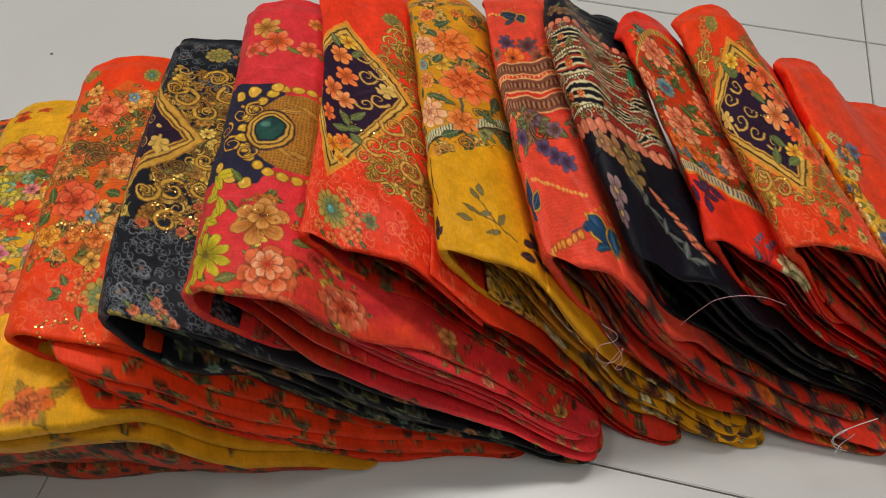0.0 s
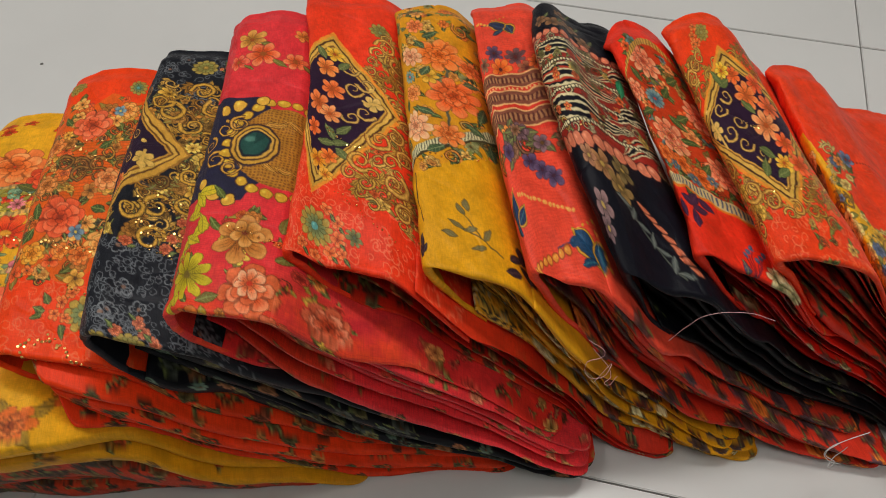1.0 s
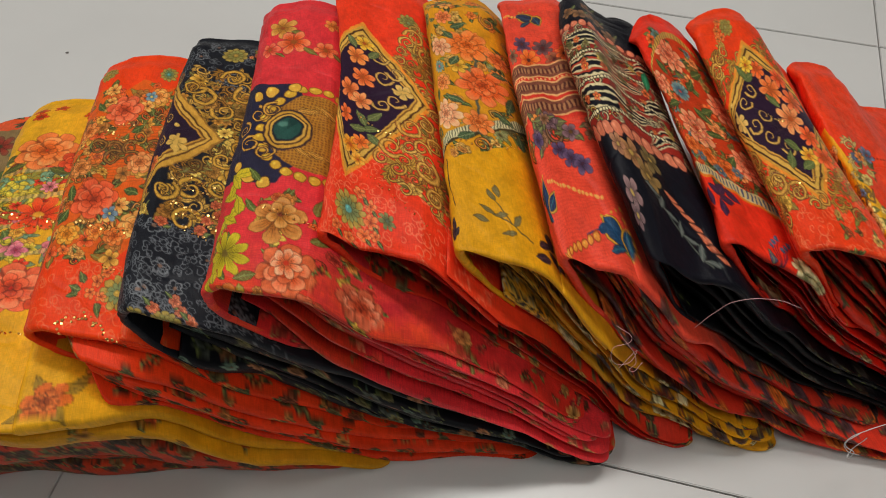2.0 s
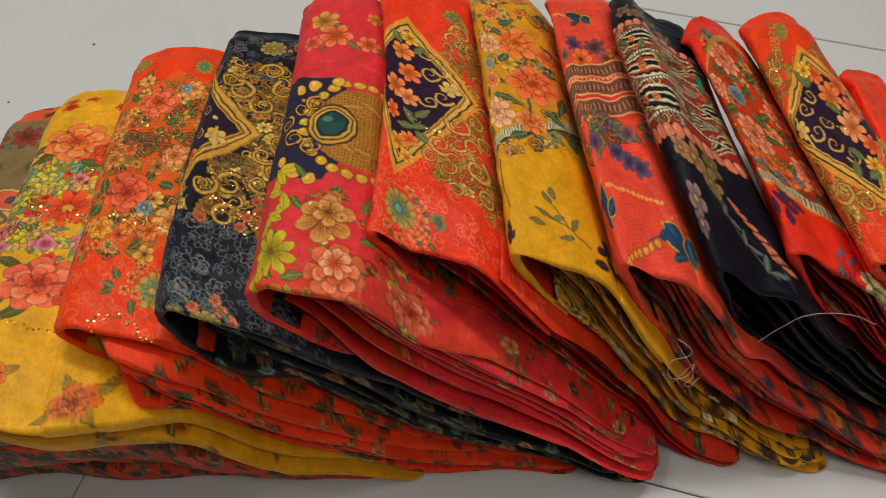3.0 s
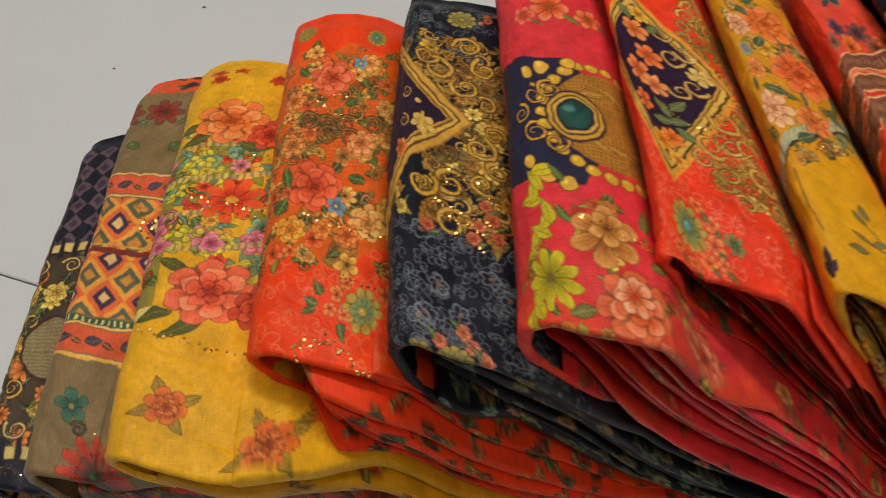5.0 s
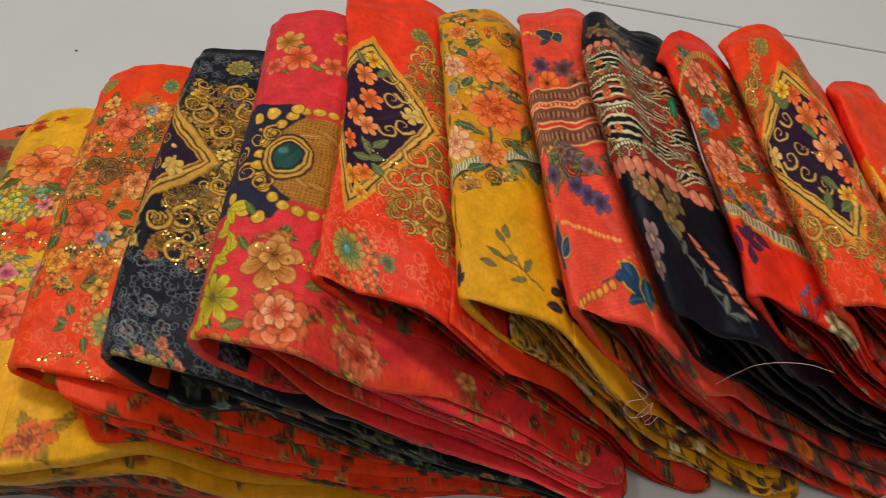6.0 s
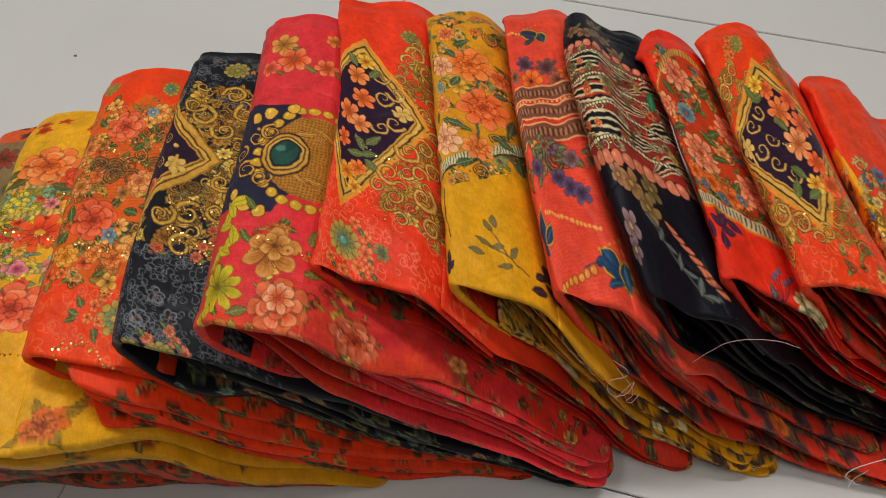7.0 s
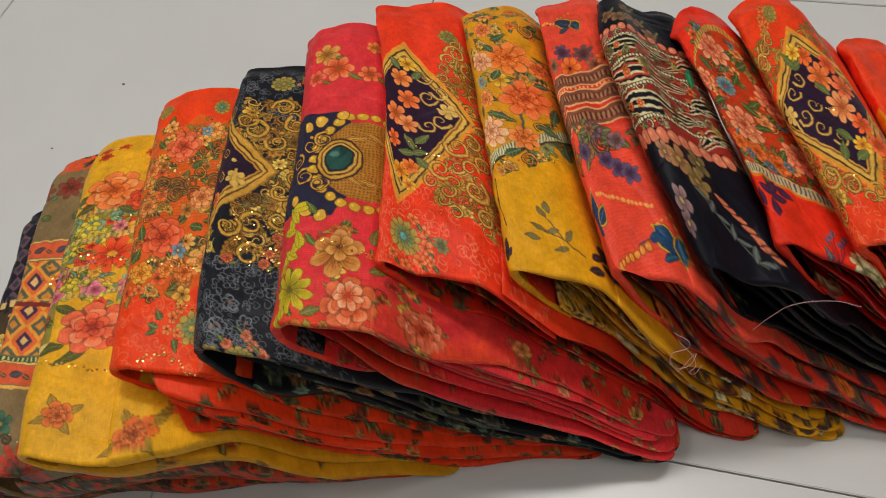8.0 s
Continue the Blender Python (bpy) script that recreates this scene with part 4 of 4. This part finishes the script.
def print_black_paisley(p, q):
    a = Print(p, q, (20, 20, 30), 0.10, 10)
    for x, y, r in ((0, 176, 8), (14, 182, 8), (-12, 180, 7), (26, 172, 7), (6, 196, 6)):
        a.bloom(x, y, r, (120, 86, 62), (150, 112, 84), (80, 60, 50), 5, x)
        a.leaf(x + 6, y + 7, 9, 4, 70, (70, 72, 60))
    a.band(73, 163, (150, 48, 42), 0, 1, 0.8)
    a.acanthus(76, 160, -34, 70, 60, 103, ((214, 196, 156), (196, 170, 130), (190, 96, 74)), (46, 34, 40), 4.5)
    ink, cream, brick = (26, 25, 34), (206, 192, 158), (176, 62, 48)
    for x, y, size, angle, deep in ((50, 148, 26, 200, brick), (52, 112, 28, 196, ink), (50, 86, 24, 200, brick), (-30, 150, 20, 20, brick), (-34, 104, 22, 10, brick), (4, 143, 36, -8, ink), (6, 116, 40, -6, brick), (6, 90, 38, -8, ink)):
        a.paisley(x, y, size, angle, (cream, ink, deep, cream, ink), 1.7)
        a.bloom(x - 0.35 * size, y + 1, 0.1 * size, (214, 96, 66), (226, 150, 90), (220, 180, 90), 5)
    a.posies(80, 158, -30, 66, 34, ((206, 96, 60), (196, 160, 90), (120, 110, 70), (190, 70, 52)), 3.6, 104, ((96, 88, 60), (60, 56, 50)))
    for y in (153, 130, 106, 82):
        a.dots(-32, y - 2, 66, y + 3, 34, 1.2, cream, ink)
    a.leaf(52, 138, 22, 7, 80, (40, 120, 84), (90, 170, 130))
    for y, r in ((163, 3.6), (70, 4.6)):
        n = 11
        for k in range(n):
            a.dot(-34 + k * 8.6, y + math.sin(k * 1.1), r, (205, 120, 96), (80, 40, 40))
    for x, y, r, c in ((4, 56, 9, (150, 106, 74)), (14, 48, 9, (132, 104, 66)), (-6, 60, 7, (150, 104, 80)), (22, 60, 8, (110, 92, 60)), (-12, 34, 9, (128, 100, 104)), (-16, 24, 7, (110, 86, 92))):
        a.bloom(x, y, r, c, [min(255, v * 1.2 + 10) for v in c], (170, 140, 80), 5, x, 0.6)
    a.line([(10, 44), (20, 26), (34, 8)], 1.0, (84, 88, 84))
    for k in range(7):
        a.leaf(12 + 4 * k, 40 - 5 * k, 10, 3.4, 60 if k % 2 else 160, (84, 90, 92), (120, 124, 120))
        a.leaf(28 + 2.5 * k, 42 - 5 * k, 8, 4, 150, (186, 98, 76), (215, 140, 110))
    return a.done()


def print_red_garland(p, q):
    a = Print(p, q, (218, 56, 42), 0.09, 11)
    i = np.nonzero((a.q > 74) & (a.q < 206 - 0.02 * (a.p - 10) ** 2))[0]
    a.put(i, np.full(len(i), 0.9), dye(186, 66, 40))
    a.posies(70, 204, -34, 72, 100, ((226, 92, 52), (232, 130, 80), (200, 70, 40), (150, 110, 60), (90, 110, 110)), 5.5, 111, ((66, 78, 46), (50, 56, 40), (110, 110, 60)))
    for x, y, r in ((-6, 184, 16), (-5, 114, 17), (32, 150, 14), (34, 100, 14), (-30, 150, 12)):
        a.bloom(x, y, r, (224, 84, 54), (250, 190, 150), (170, 40, 30), 9, x, 0.7, 0.62)
        a.rose(x, y, r * 0.6, (232, 104, 74), (190, 50, 36), (250, 180, 145), y)
    a.bloom(-8, 148, 9, (90, 120, 140), (150, 170, 160), (190, 60, 50), 12, 0.2, 0.6, 0.75)
    for x, y, g in ((6, 160, 60), (14, 140, 30), (-20, 168, 120), (8, 132, -30), (-22, 130, 200), (18, 176, 40), (14, 118, 10), (20, 96, 60)):
        a.leaf(x, y, 17, 7, g, (64, 82, 48), (150, 150, 90))
    for x, y in ((-2, 90), (-18, 92), (14, 86)):
        a.rose(x, y, 9, (226, 96, 46), (150, 40, 24), (245, 150, 90), x)
    for x, y in ((-10, 84), (6, 80), (22, 88)):
        a.bloom(x, y, 5, (80, 96, 120), (130, 150, 150), (200, 150, 70), 6)
    for lo, hi in ((204, 210),):
        v = a.q + 0.02 * (a.p - 10) ** 2
        i = np.nonzero((v > lo) & (v < hi))[0]
        a.put(i, np.full(len(i), 1.0), dye(200, 152, 80))
        a.put(i, 0.7 * (np.sin(a.p[i] * 2) > 0.2), dye(110, 70, 44))
    a.band(66, 75, (200, 176, 130), 0.0, 1, 1.2)
    a.stripes(67, 74, (80, 84, 110), 3.2, 0.4)
    a.band(63.5, 66, (214, 120, 50), 0.0, 1, 1.2)
    for x, y, g in ((-8, 54, 160), (2, 50, 20), (-16, 46, 100), (-2, 58, 60), (8, 58, -20), (-4, 40, 100)):
        a.leaf(x, y, 14, 7.5, g, (66, 36, 66), (100, 60, 90))
    a.line([(-6, 62), (-4, 44)], 1, (66, 36, 56))
    for k in range(6):
        a.line([(36, 16), (32 + 3 * k, 34 + (k % 3) * 4)], 0.6, (90, 40, 60))
        a.dot(32 + 3 * k, 35 + (k % 3) * 4, 2.0, (84, 92, 120))
    a.leaf(30, 24, 10, 5, 110, (84, 70, 100))
    for x, y in ((56, 24), (62, 16), (52, 30), (66, 26)):
        a.bloom(x, y, 7, (214, 196, 150), (232, 220, 184), (120, 120, 80), 5, x)
    a.polygon([(46, -6), (74, -6), (74, 14), (46, 8)], (60, 30, 60), 0.7)
    return a.done()


def print_orange_lozenge(p, q):
    a = Print(p + 0.010, q + 0.034, (224, 68, 38), 0.10, 12)
    a.curls(-10, 120, -40, 120, 380, (246, 128, 92), 1.6, 3.8, 12, 0.5, 0.55)
    a.medallion(20, 246, 9, (130, 108, 56), (150, 120, 60), (150, 140, 90))
    for x, y in ((6, 246), (12, 254), (10, 238), (4, 238)):
        a.bloom(x, y, 5, (228, 110, 60), (240, 150, 90), (110, 90, 50), 5)
    a.posies(84, 232, -38, 10, 44, GOLDS + ((214, 90, 48),), 5, 121, ((150, 105, 50), (120, 100, 50)))
    a.acanthus(80, 232, -40, 100, 100, 125)
    framed_plum(a, -34, 96, 226, 84, 34, 158)
    for x, y, s in ((2, 172, 1), (4, 150, -1), (16, 182, -1), (18, 158, 1), (14, 138, 1), (28, 128, -1)):
        a.scroll(x, y, 8, 2, s, (208, 164, 92), (60, 34, 44), 1.3, 0.24)
    a.bloom(-10, 156, 8, (212, 172, 100), (220, 180, 110), (200, 160, 90), 5, 0.3, 0.2)
    a.line([(-12, 166), (-6, 140)], 2.2, (210, 168, 96))
    a.dot(-14, 174, 2, (210, 168, 96))
    for x, y, r, c in ((40, 180, 13, (228, 112, 60)), (46, 152, 14, (230, 132, 84)), (34, 200, 9, (226, 96, 48)), (24, 206, 8, (240, 170, 60)), (56, 190, 10, (224, 84, 46)), (60, 168, 12, (222, 100, 60)), (58, 136, 10, (226, 90, 50)), (46, 120, 9, (238, 160, 60)), (62, 118, 10, (224, 90, 50))):
        a.bloom(x, y, r, c, [min(255, v * 1.08 + 30) for v in c], (170, 80, 40), 7, x, 0.7)
    for x, y, g in ((20, 194, 20), (14, 200, 120), (34, 130, -30), (40, 112, 200), (24, 118, 60), (36, 170, 120)):
        a.leaf(x, y, 17, 8, g, (92, 104, 60), (150, 150, 100))
    for x, y, r, t, s in ((-18, 208, 10, 0, 1), (-24, 188, 8, 2, -1), (-16, 126, 8, 1, 1), (0, 104, 10, 3, -1), (14, 92, 8, 1, 1), (76, 196, 9, 2, 1), (80, 172, 8, 0, -1), (80, 140, 9, 4, 1), (-6, 218, 7, 2, -1), (34, 84, 7, 1, 1), (72, 214, 8, 1, 1)):
        a.scroll(x, y, r, t, s, (206, 156, 78), (120, 60, 34), 1.5, 0.26)
    a.line([(88, 250), (92, 100)], 6, (110, 96, 48))
    a.line([(92, 250), (97, 100)], 3, (200, 150, 70))
    a.posies(40, 84, 40, 80, 8, ((226, 110, 60), (200, 150, 80)), 4, 123)
    return a.done()


def print_last(p, q):
    a = Print(p, q, (224, 70, 44), 0.08, 13)
    a.curls(0, 280, 0, 250, 300, (240, 120, 92), 1.6, 3.8, 13, 0.5, 0.35)
    a.polygon([(-60, -20), (40, -20), (26, 110), (-6, 250), (-60, 250)], (220, 164, 48))
    a.acanthus(10, 230, -30, 26, 40, 133, ((196, 146, 62), (150, 108, 60), (226, 196, 130)), (96, 66, 40), 6)
    a.posies(0, 225, -20, 34, 26, ((226, 180, 110), (215, 120, 60), (90, 100, 130), (200, 150, 60)), 7, 131, ((70, 76, 48), (120, 110, 60)))
    for x, y, r, t, s in ((30, 120, 10, 0, 1), (36, 98, 9, 2, -1), (24, 80, 9, 1, 1), (36, 60, 9, 3, -1)):
        a.scroll(x, y, r, t, s, (206, 156, 78), (90, 60, 34), 1.5, 0.26)
    a.medallion(110, 190, 9, (130, 108, 56), (150, 120, 60), (150, 140, 90))
    a.bloom(98, 194, 6, (228, 110, 60), (240, 150, 90), (110, 90, 50), 5)
    a.dots(34, 214, 96, 196, 18, 1.2, (150, 40, 30))
    return a.done()


def side_print(base, palette, leaves, count, size, seed, mottle=0.12, bands=()):
    """The fabric's other stretches, as they show in the folds along the front."""
    def paint(p, q):
        a = Print(p, q, base, mottle, seed)
        lo, hi = float(a.q.min()), float(a.q.max())
        for u0, u1, c in bands:
            i = np.nonzero((a.p > u0) & (a.p < u1))[0]
            a.put(i, step(u0, u0 + 6, a.p[i]) * step(u1, u1 - 6, a.p[i]), dye(*c))
        a.posies(lo + 30, max(hi - 22, lo + 50), 0, 340, int(count * 1.7), palette, size, seed + int(lo * 7), leaves)
        return a.done()
    return paint


DARK_LEAVES = ((52, 44, 40), (70, 66, 46))
side_orange_black = side_print((190, 66, 42), ((66, 52, 46), (84, 62, 50), (120, 92, 60)), DARK_LEAVES, 110, 5, 201)
side_yellow = side_print((196, 140, 34), ((190, 80, 44), (150, 100, 40), (205, 170, 70)), ((130, 100, 40), (90, 80, 40)), 12, 5, 202)
side_orange = side_print((222, 66, 36), ((170, 110, 60), (120, 60, 40), (90, 80, 50)), DARK_LEAVES, 44, 4, 203, bands=())
side_navy = side_print((20, 21, 28), ((110, 104, 70), (70, 74, 70), (150, 100, 70), (90, 110, 100)), ((60, 66, 56), (44, 46, 50)), 40, 5, 204, 0.2)
side_pink = side_print((206, 54, 56), ((214, 70, 60), (190, 140, 80), (160, 60, 50)), ((120, 96, 50), (150, 40, 50)), 26, 5, 205, bands=((200, 300, (214, 56, 48)),))
side_red = side_print((206, 56, 40), ((180, 140, 80), (120, 60, 44), (90, 84, 56)), DARK_LEAVES, 50, 4, 206)
plain_ochre = side_print((206, 146, 36), ((70, 52, 52), (130, 60, 44), (220, 205, 160)), ((60, 46, 50), (90, 60, 40)), 30, 7, 207)
plain_coral = side_print((208, 60, 46), ((92, 58, 56), (80, 52, 60), (226, 110, 50)), ((84, 52, 52), (110, 60, 50)), 46, 7, 208)


def side_coral(p, q):
    """Coral folds with a little lattice of dark squares on the outermost one."""
    c = plain_coral(p, q)
    u, v = p * 1000, q * 1000
    for x in (110, 119):
        for y in (386, 378):
            m = (np.abs(u - x) < 3.6) & (np.abs(v - y) < 3.4)
            hole = (np.sin(u * 2.6) * np.sin(v * 2.6)) > 0.25
            c[m] = np.where(hole[m][:, None], dye(170, 90, 60), dye(34, 22, 24))
    return c


def side_ochre(p, q):
    """Ochre folds with a patch of gold and black stitching."""
    c = plain_ochre(p, q)
    u, v = p * 1000, q * 1000
    patch = step(14, 22, u) * step(86, 60, u) * step(0.45, 0.6, field(u / 1.3, v / 1.0, 77))
    c = c * (1 - patch[..., None]) + dye(222, 176, 70) * patch[..., None]
    dark = step(14, 22, u) * step(86, 60, u) * step(0.62, 0.74, field(u / 1.6 + 9, v / 1.4, 78))
    return c * (1 - dark[..., None]) + dye(50, 40, 34) * dark[..., None]


side_black = side_print((13, 13, 18), ((60, 60, 58), (44, 42, 46)), ((34, 34, 40), (50, 50, 48)), 12, 6, 209, 0.2)
inner_magenta = side_print((214, 58, 66), ((206, 72, 60), (176, 120, 76), (226, 130, 100)), ((140, 60, 50), (110, 84, 50)), 26, 4, 211, 0.2, bands=((30, 90, (206, 66, 50)),))
inner_red = side_print((196, 44, 34), ((120, 96, 60), (196, 150, 100)), ((80, 66, 44), (60, 40, 36)), 40, 4, 212, 0.2)
side_scarlet = side_print((208, 40, 32), ((60, 40, 60), (200, 180, 140), (110, 50, 50)), ((60, 36, 50), (90, 40, 40)), 22, 5, 210)


# PACKETS
packet("folded_sari", "folded black cloth with a lattice print and gold-brown ornament band", print_black_lattice, -0.3115, -0.3656, 0.3850, 0.6705, 0.300, 0.0564, 0.014, 0.06, 2, 1, ym=0.405, yr=0.425, side=side_orange_black, sequins=((4, 180, 40, 170, 10, 0.9), (-4, 80, 24, 76, 8, 0.9)), inset=0.004, mouth=0.000, gain=0.00, fall=0.80, knee=0.45, bow=-0.0019, place=(-0.0226, 0.881, 0.067, 0.0706, 0.003, 0.852))
packet("folded_sari", "folded taupe cloth with orange bands and geometric lozenge border", print_taupe, -0.2473, -0.3067, 0.3808, 0.6877, 0.329, 0.0670, 0.014, 0.055, 2, 2, ym=0.413, yr=0.434, side=side_orange_black, sequins=((18, 196, 48, 182, 9, 1.3), (22, 190, 50, 178, 8, 1.2), (16, 186, 40, 176, 7, 1.1), (14, 72, 50, 66, 7, 1.0)), inset=0.004, mouth=0.000, gain=0.05, fall=0.80, knee=0.45, bow=-0.0031, place=(-0.0197, 0.857, 0.066, 0.0399, 0.254, 0.862))
packet("folded_sari", "folded yellow cloth printed with orange roses and green leaves", print_yellow, -0.1892, -0.2546, 0.3842, 0.6883, 0.300, 0.0318, 0.016, 0.075, 2, 3, ym=0.415, yr=0.436, side=side_yellow, sequins=((20, 176, 66, 172, 12, 1.3), (26, 168, 60, 166, 9, 1.1), (10, 82, 74, 79, 15, 1.1), (24, 216, 60, 214, 8, 0.9)), inset=0.005, mouth=0.000, gain=0.15, fall=0.80, knee=0.35, bow=-0.0025, place=(0.0048, 0.898, -0.02, 0.0142, 0.028, 0.974))
packet("folded_sari", "folded orange cloth with a dense rose border and gold sequins", print_orange_rose, -0.1302, -0.1891, 0.4431, 0.7225, 0.351, 0.0664, 0.016, 0.075, 7, 4, ym=0.448, yr=0.451, side=side_orange, reach=0.3, tuck=0.026, sequins=((24, 168, 50, 158, 11, 1.2), (28, 174, 44, 176, 7, 1.1), (18, 90, 64, 86, 13, 1.0), (14, 22, 34, 30, 9, 1.1), (34, 30, 54, 18, 9, 1.1), (16, 18, 32, 6, 8, 1.1), (34, 7, 50, 16, 8, 1.0), (40, 60, 60, 58, 7, 0.9)), mouth=0.006, gain=0.42, fall=0.75, knee=0.25, bow=-0.0014, place=(-0.0101, 1.075, 0.04, 0.017, 0.031, 0.849))
packet("folded_sari", "folded navy cloth with gold scrolls and a plum lozenge corner", print_navy, -0.0589, -0.1082, 0.4432, 0.7443, 0.340, 0.0849, 0.017, 0.075, 7, 5, ym=0.444, yr=0.449, side=side_navy, reach=0.4, sequins=((22, 116, 60, 112, 16, 1.0), (24, 98, 62, 94, 18, 1.1), (26, 92, 60, 88, 15, 1.1), (30, 124, 54, 120, 9, 0.9), (34, 82, 50, 80, 8, 0.9)), mouth=0.006, gain=0.45, bow=-0.0051, place=(-0.0023, 1.01, 0.02, 0.0097, 0.207, 0.931))
packet("folded_sari", "folded pink cloth with a jewelled gold medallion and flowers", print_pink, -0.0027, -0.0506, 0.4482, 0.7664, 0.280, 0.0857, 0.018, 0.075, 12, 6, ym=0.453, yr=0.450, side=side_pink, inner=inner_magenta, reach=0.4, sequins=((24, 80, 62, 74, 12, 0.9),), inner_mat=SHINY, mouth=0.016, gain=0.55, bow=0.0030, place=(-0.002, 0.963, -0.016, 0.0211, 0.129, 0.852))
packet("folded_sari", "folded red-orange cloth with a gold-framed plum lozenge", print_red_lozenge, 0.0568, 0.0085, 0.4959, 0.7908, 0.283, 0.0641, 0.020, 0.09, 12, 7, ym=0.482, yr=0.466, side=side_red, inner=inner_red, reach=0.42, sequins=((8, 120, 20, 114, 5, 1.0), (24, 112, 38, 118, 5, 0.9), (22, 66, 66, 56, 12, 0.6)), droop=0.012, inner_mat=SHINY, mouth=0.006, gain=0.58, bow=0.0070, place=(-0.0034, 1.065, -0.048, 0.0016, 0.518, 0.913))
packet("folded_sari", "folded plain ochre cloth with an orange blossom border", print_ochre, 0.1398, 0.0807, 0.4981, 0.7843, 0.266, 0.0654, 0.024, 0.08, 8, 8, ym=0.484, yr=0.468, side=side_ochre, reach=0.45, sequins=((0, 92, 20, 104, 6, 0.8), (26, 106, 50, 116, 10, 0.8)), cut=0.020, mouth=0.012, gain=0.55, bow=0.0015, place=(0.003, 0.939, -0.008, 0.0179, 0.163, 0.879))
packet("folded_sari", "folded coral cloth with brown bands and dark blue birds", print_coral, 0.2056, 0.1473, 0.5066, 0.8165, 0.302, 0.0819, 0.028, 0.06, 8, 9, ym=0.488, yr=0.474, side=side_coral, reach=0.45, cut=0.030, mouth=0.010, gain=0.58, bow=-0.0106, place=(-0.0036, 0.863, -0.003, 0.0413, -0.141, 0.649))
packet("folded_sari", "folded black cloth with a red and cream paisley border", print_black_paisley, 0.2594, 0.2059, 0.5150, 0.8205, 0.290, 0.0632, 0.030, 0.065, 7, 10, ym=0.510, yr=0.506, side=side_black, mat=SATIN, reach=0.45, sequins=((-2, 78, 6, 80, 4, 0.9),), cut=0.035, mouth=0.012, gain=0.52, bow=-0.0246, place=(-0.0107, 0.947, -0.008, 0.0046, 0.051, 0.732))
packet("folded_sari", "folded scarlet cloth with a peony garland border", print_red_garland, 0.3067, 0.2455, 0.5327, 0.7985, 0.300, 0.0469, 0.030, 0.07, 8, 11, ym=0.522, yr=0.516, side=side_scarlet, mat=SATIN, inner=side_scarlet, reach=0.45, sequins=((-14, 108, 12, 100, 12, 0.7), (-10, 116, 10, 110, 9, 0.7)), belly=0.1, inner_mat=SHINY, cut=0.040, mouth=0.006, gain=0.52, bow=0.0106, place=(-0.0044, 0.987, -0.127, 0.0151, 0.351, 0.769))
packet("folded_sari", "folded orange cloth with a gold-framed plum lozenge and bouquet", print_orange_lozenge, 0.3587, 0.3042, 0.5368, 0.8232, 0.300, 0.0458, 0.030, 0.115, 8, 12, ym=0.530, yr=0.526, side=side_red, reach=0.45, sequins=((14, 126, 30, 120, 6, 1.1), (-20, 176, -16, 170, 3, 0.9), (0, 66, 70, 74, 16, 0.7)), belly=0.55, cut=0.030, mouth=0.012, gain=0.48, bow=0.0025, place=(-0.0064, 1.316, -0.102, 0.0215, -0.089, 0.778))
packet("folded_sari", "folded orange cloth with a yellow floral border lying outermost", print_last, 0.4990, 0.4150, 0.5000, 0.8350, 0.280, 0.0288, 0.018, 0.25, 4, 13, ym=0.506, yr=0.510, side=side_red, belly=0.6, cut=0.020, mouth=0.010, gain=0.20, bow=0.0000)


# ---- loose threads and specks ----
def thread(name, pts, radius, mat, label):
    data = bpy.data.curves.new(name, "CURVE")
    data.dimensions, data.bevel_depth, data.bevel_resolution, data.resolution_u = "3D", radius, 2, 8
    line = data.splines.new("BEZIER")
    line.bezier_points.add(len(pts) - 1)
    for b, co in zip(line.bezier_points, pts):
        b.co, b.handle_left_type, b.handle_right_type = co, "AUTO", "AUTO"
    data.materials.append(mat)
    made = new(name, data)
    mesh = bpy.data.meshes.new_from_object(made.evaluated_get(bpy.context.evaluated_depsgraph_get()))
    bpy.data.objects.remove(made)
    ob = new(name, mesh)
    return tagged(ob, label, "thread", "loose threads on the folded cloths")


thread("loose_thread", [(0.295, 0.492, 0.175), (0.300, 0.488, 0.203), (0.307, 0.486, 0.220), (0.327, 0.488, 0.222), (0.349, 0.492, 0.209)], 0.0002, THREAD, "long pale pink thread hanging between coral and scarlet cloths")
thread("loose_thread", [(0.244, 0.484, 0.182), (0.255, 0.480, 0.173), (0.245, 0.478, 0.163), (0.258, 0.480, 0.139), (0.263, 0.484, 0.149), (0.256, 0.484, 0.124)], 0.0002, THREAD, "curled pink thread at the coral cloth's frayed corner")
thread("loose_thread", [(0.248, 0.484, 0.172), (0.264, 0.480, 0.142), (0.262, 0.478, 0.133), (0.268, 0.480, 0.143)], 0.0002, THREAD, "curled pink thread at the coral cloth's frayed corner")
thread("loose_thread", [(0.450, 0.476, 0.096), (0.436, 0.472, 0.087), (0.429, 0.470, 0.077), (0.439, 0.472, 0.049), (0.456, 0.476, 0.032)], 0.0003, WHITE, "tangled white thread on the coral cloth's lower corner")
thread("loose_thread", [(0.439, 0.476, 0.073), (0.433, 0.472, 0.061), (0.443, 0.470, 0.051), (0.444, 0.472, 0.038), (0.447, 0.476, 0.066)], 0.0003, WHITE, "tangled white thread on the coral cloth's lower corner")


def speck(x, y, r):
    bm = bmesh.new()
    bmesh.ops.create_icosphere(bm, subdivisions=1, radius=r)
    for v in bm.verts:
        v.co = Vector((v.co.x * 1.3, v.co.y, max(v.co.z, 0) * 0.5)) * (1 + 0.3 * noise.noise(v.co * 900))
    ob = part("speck", bm, GROUT)
    ob.location = (x, y, 0.0002)
    tagged(ob, "tiny dark crumb lying on the floor tile", "crumb", "crumbs on the floor")


speck(-0.351, 0.887, 0.0018)
speck(-0.405, 0.785, 0.0013)
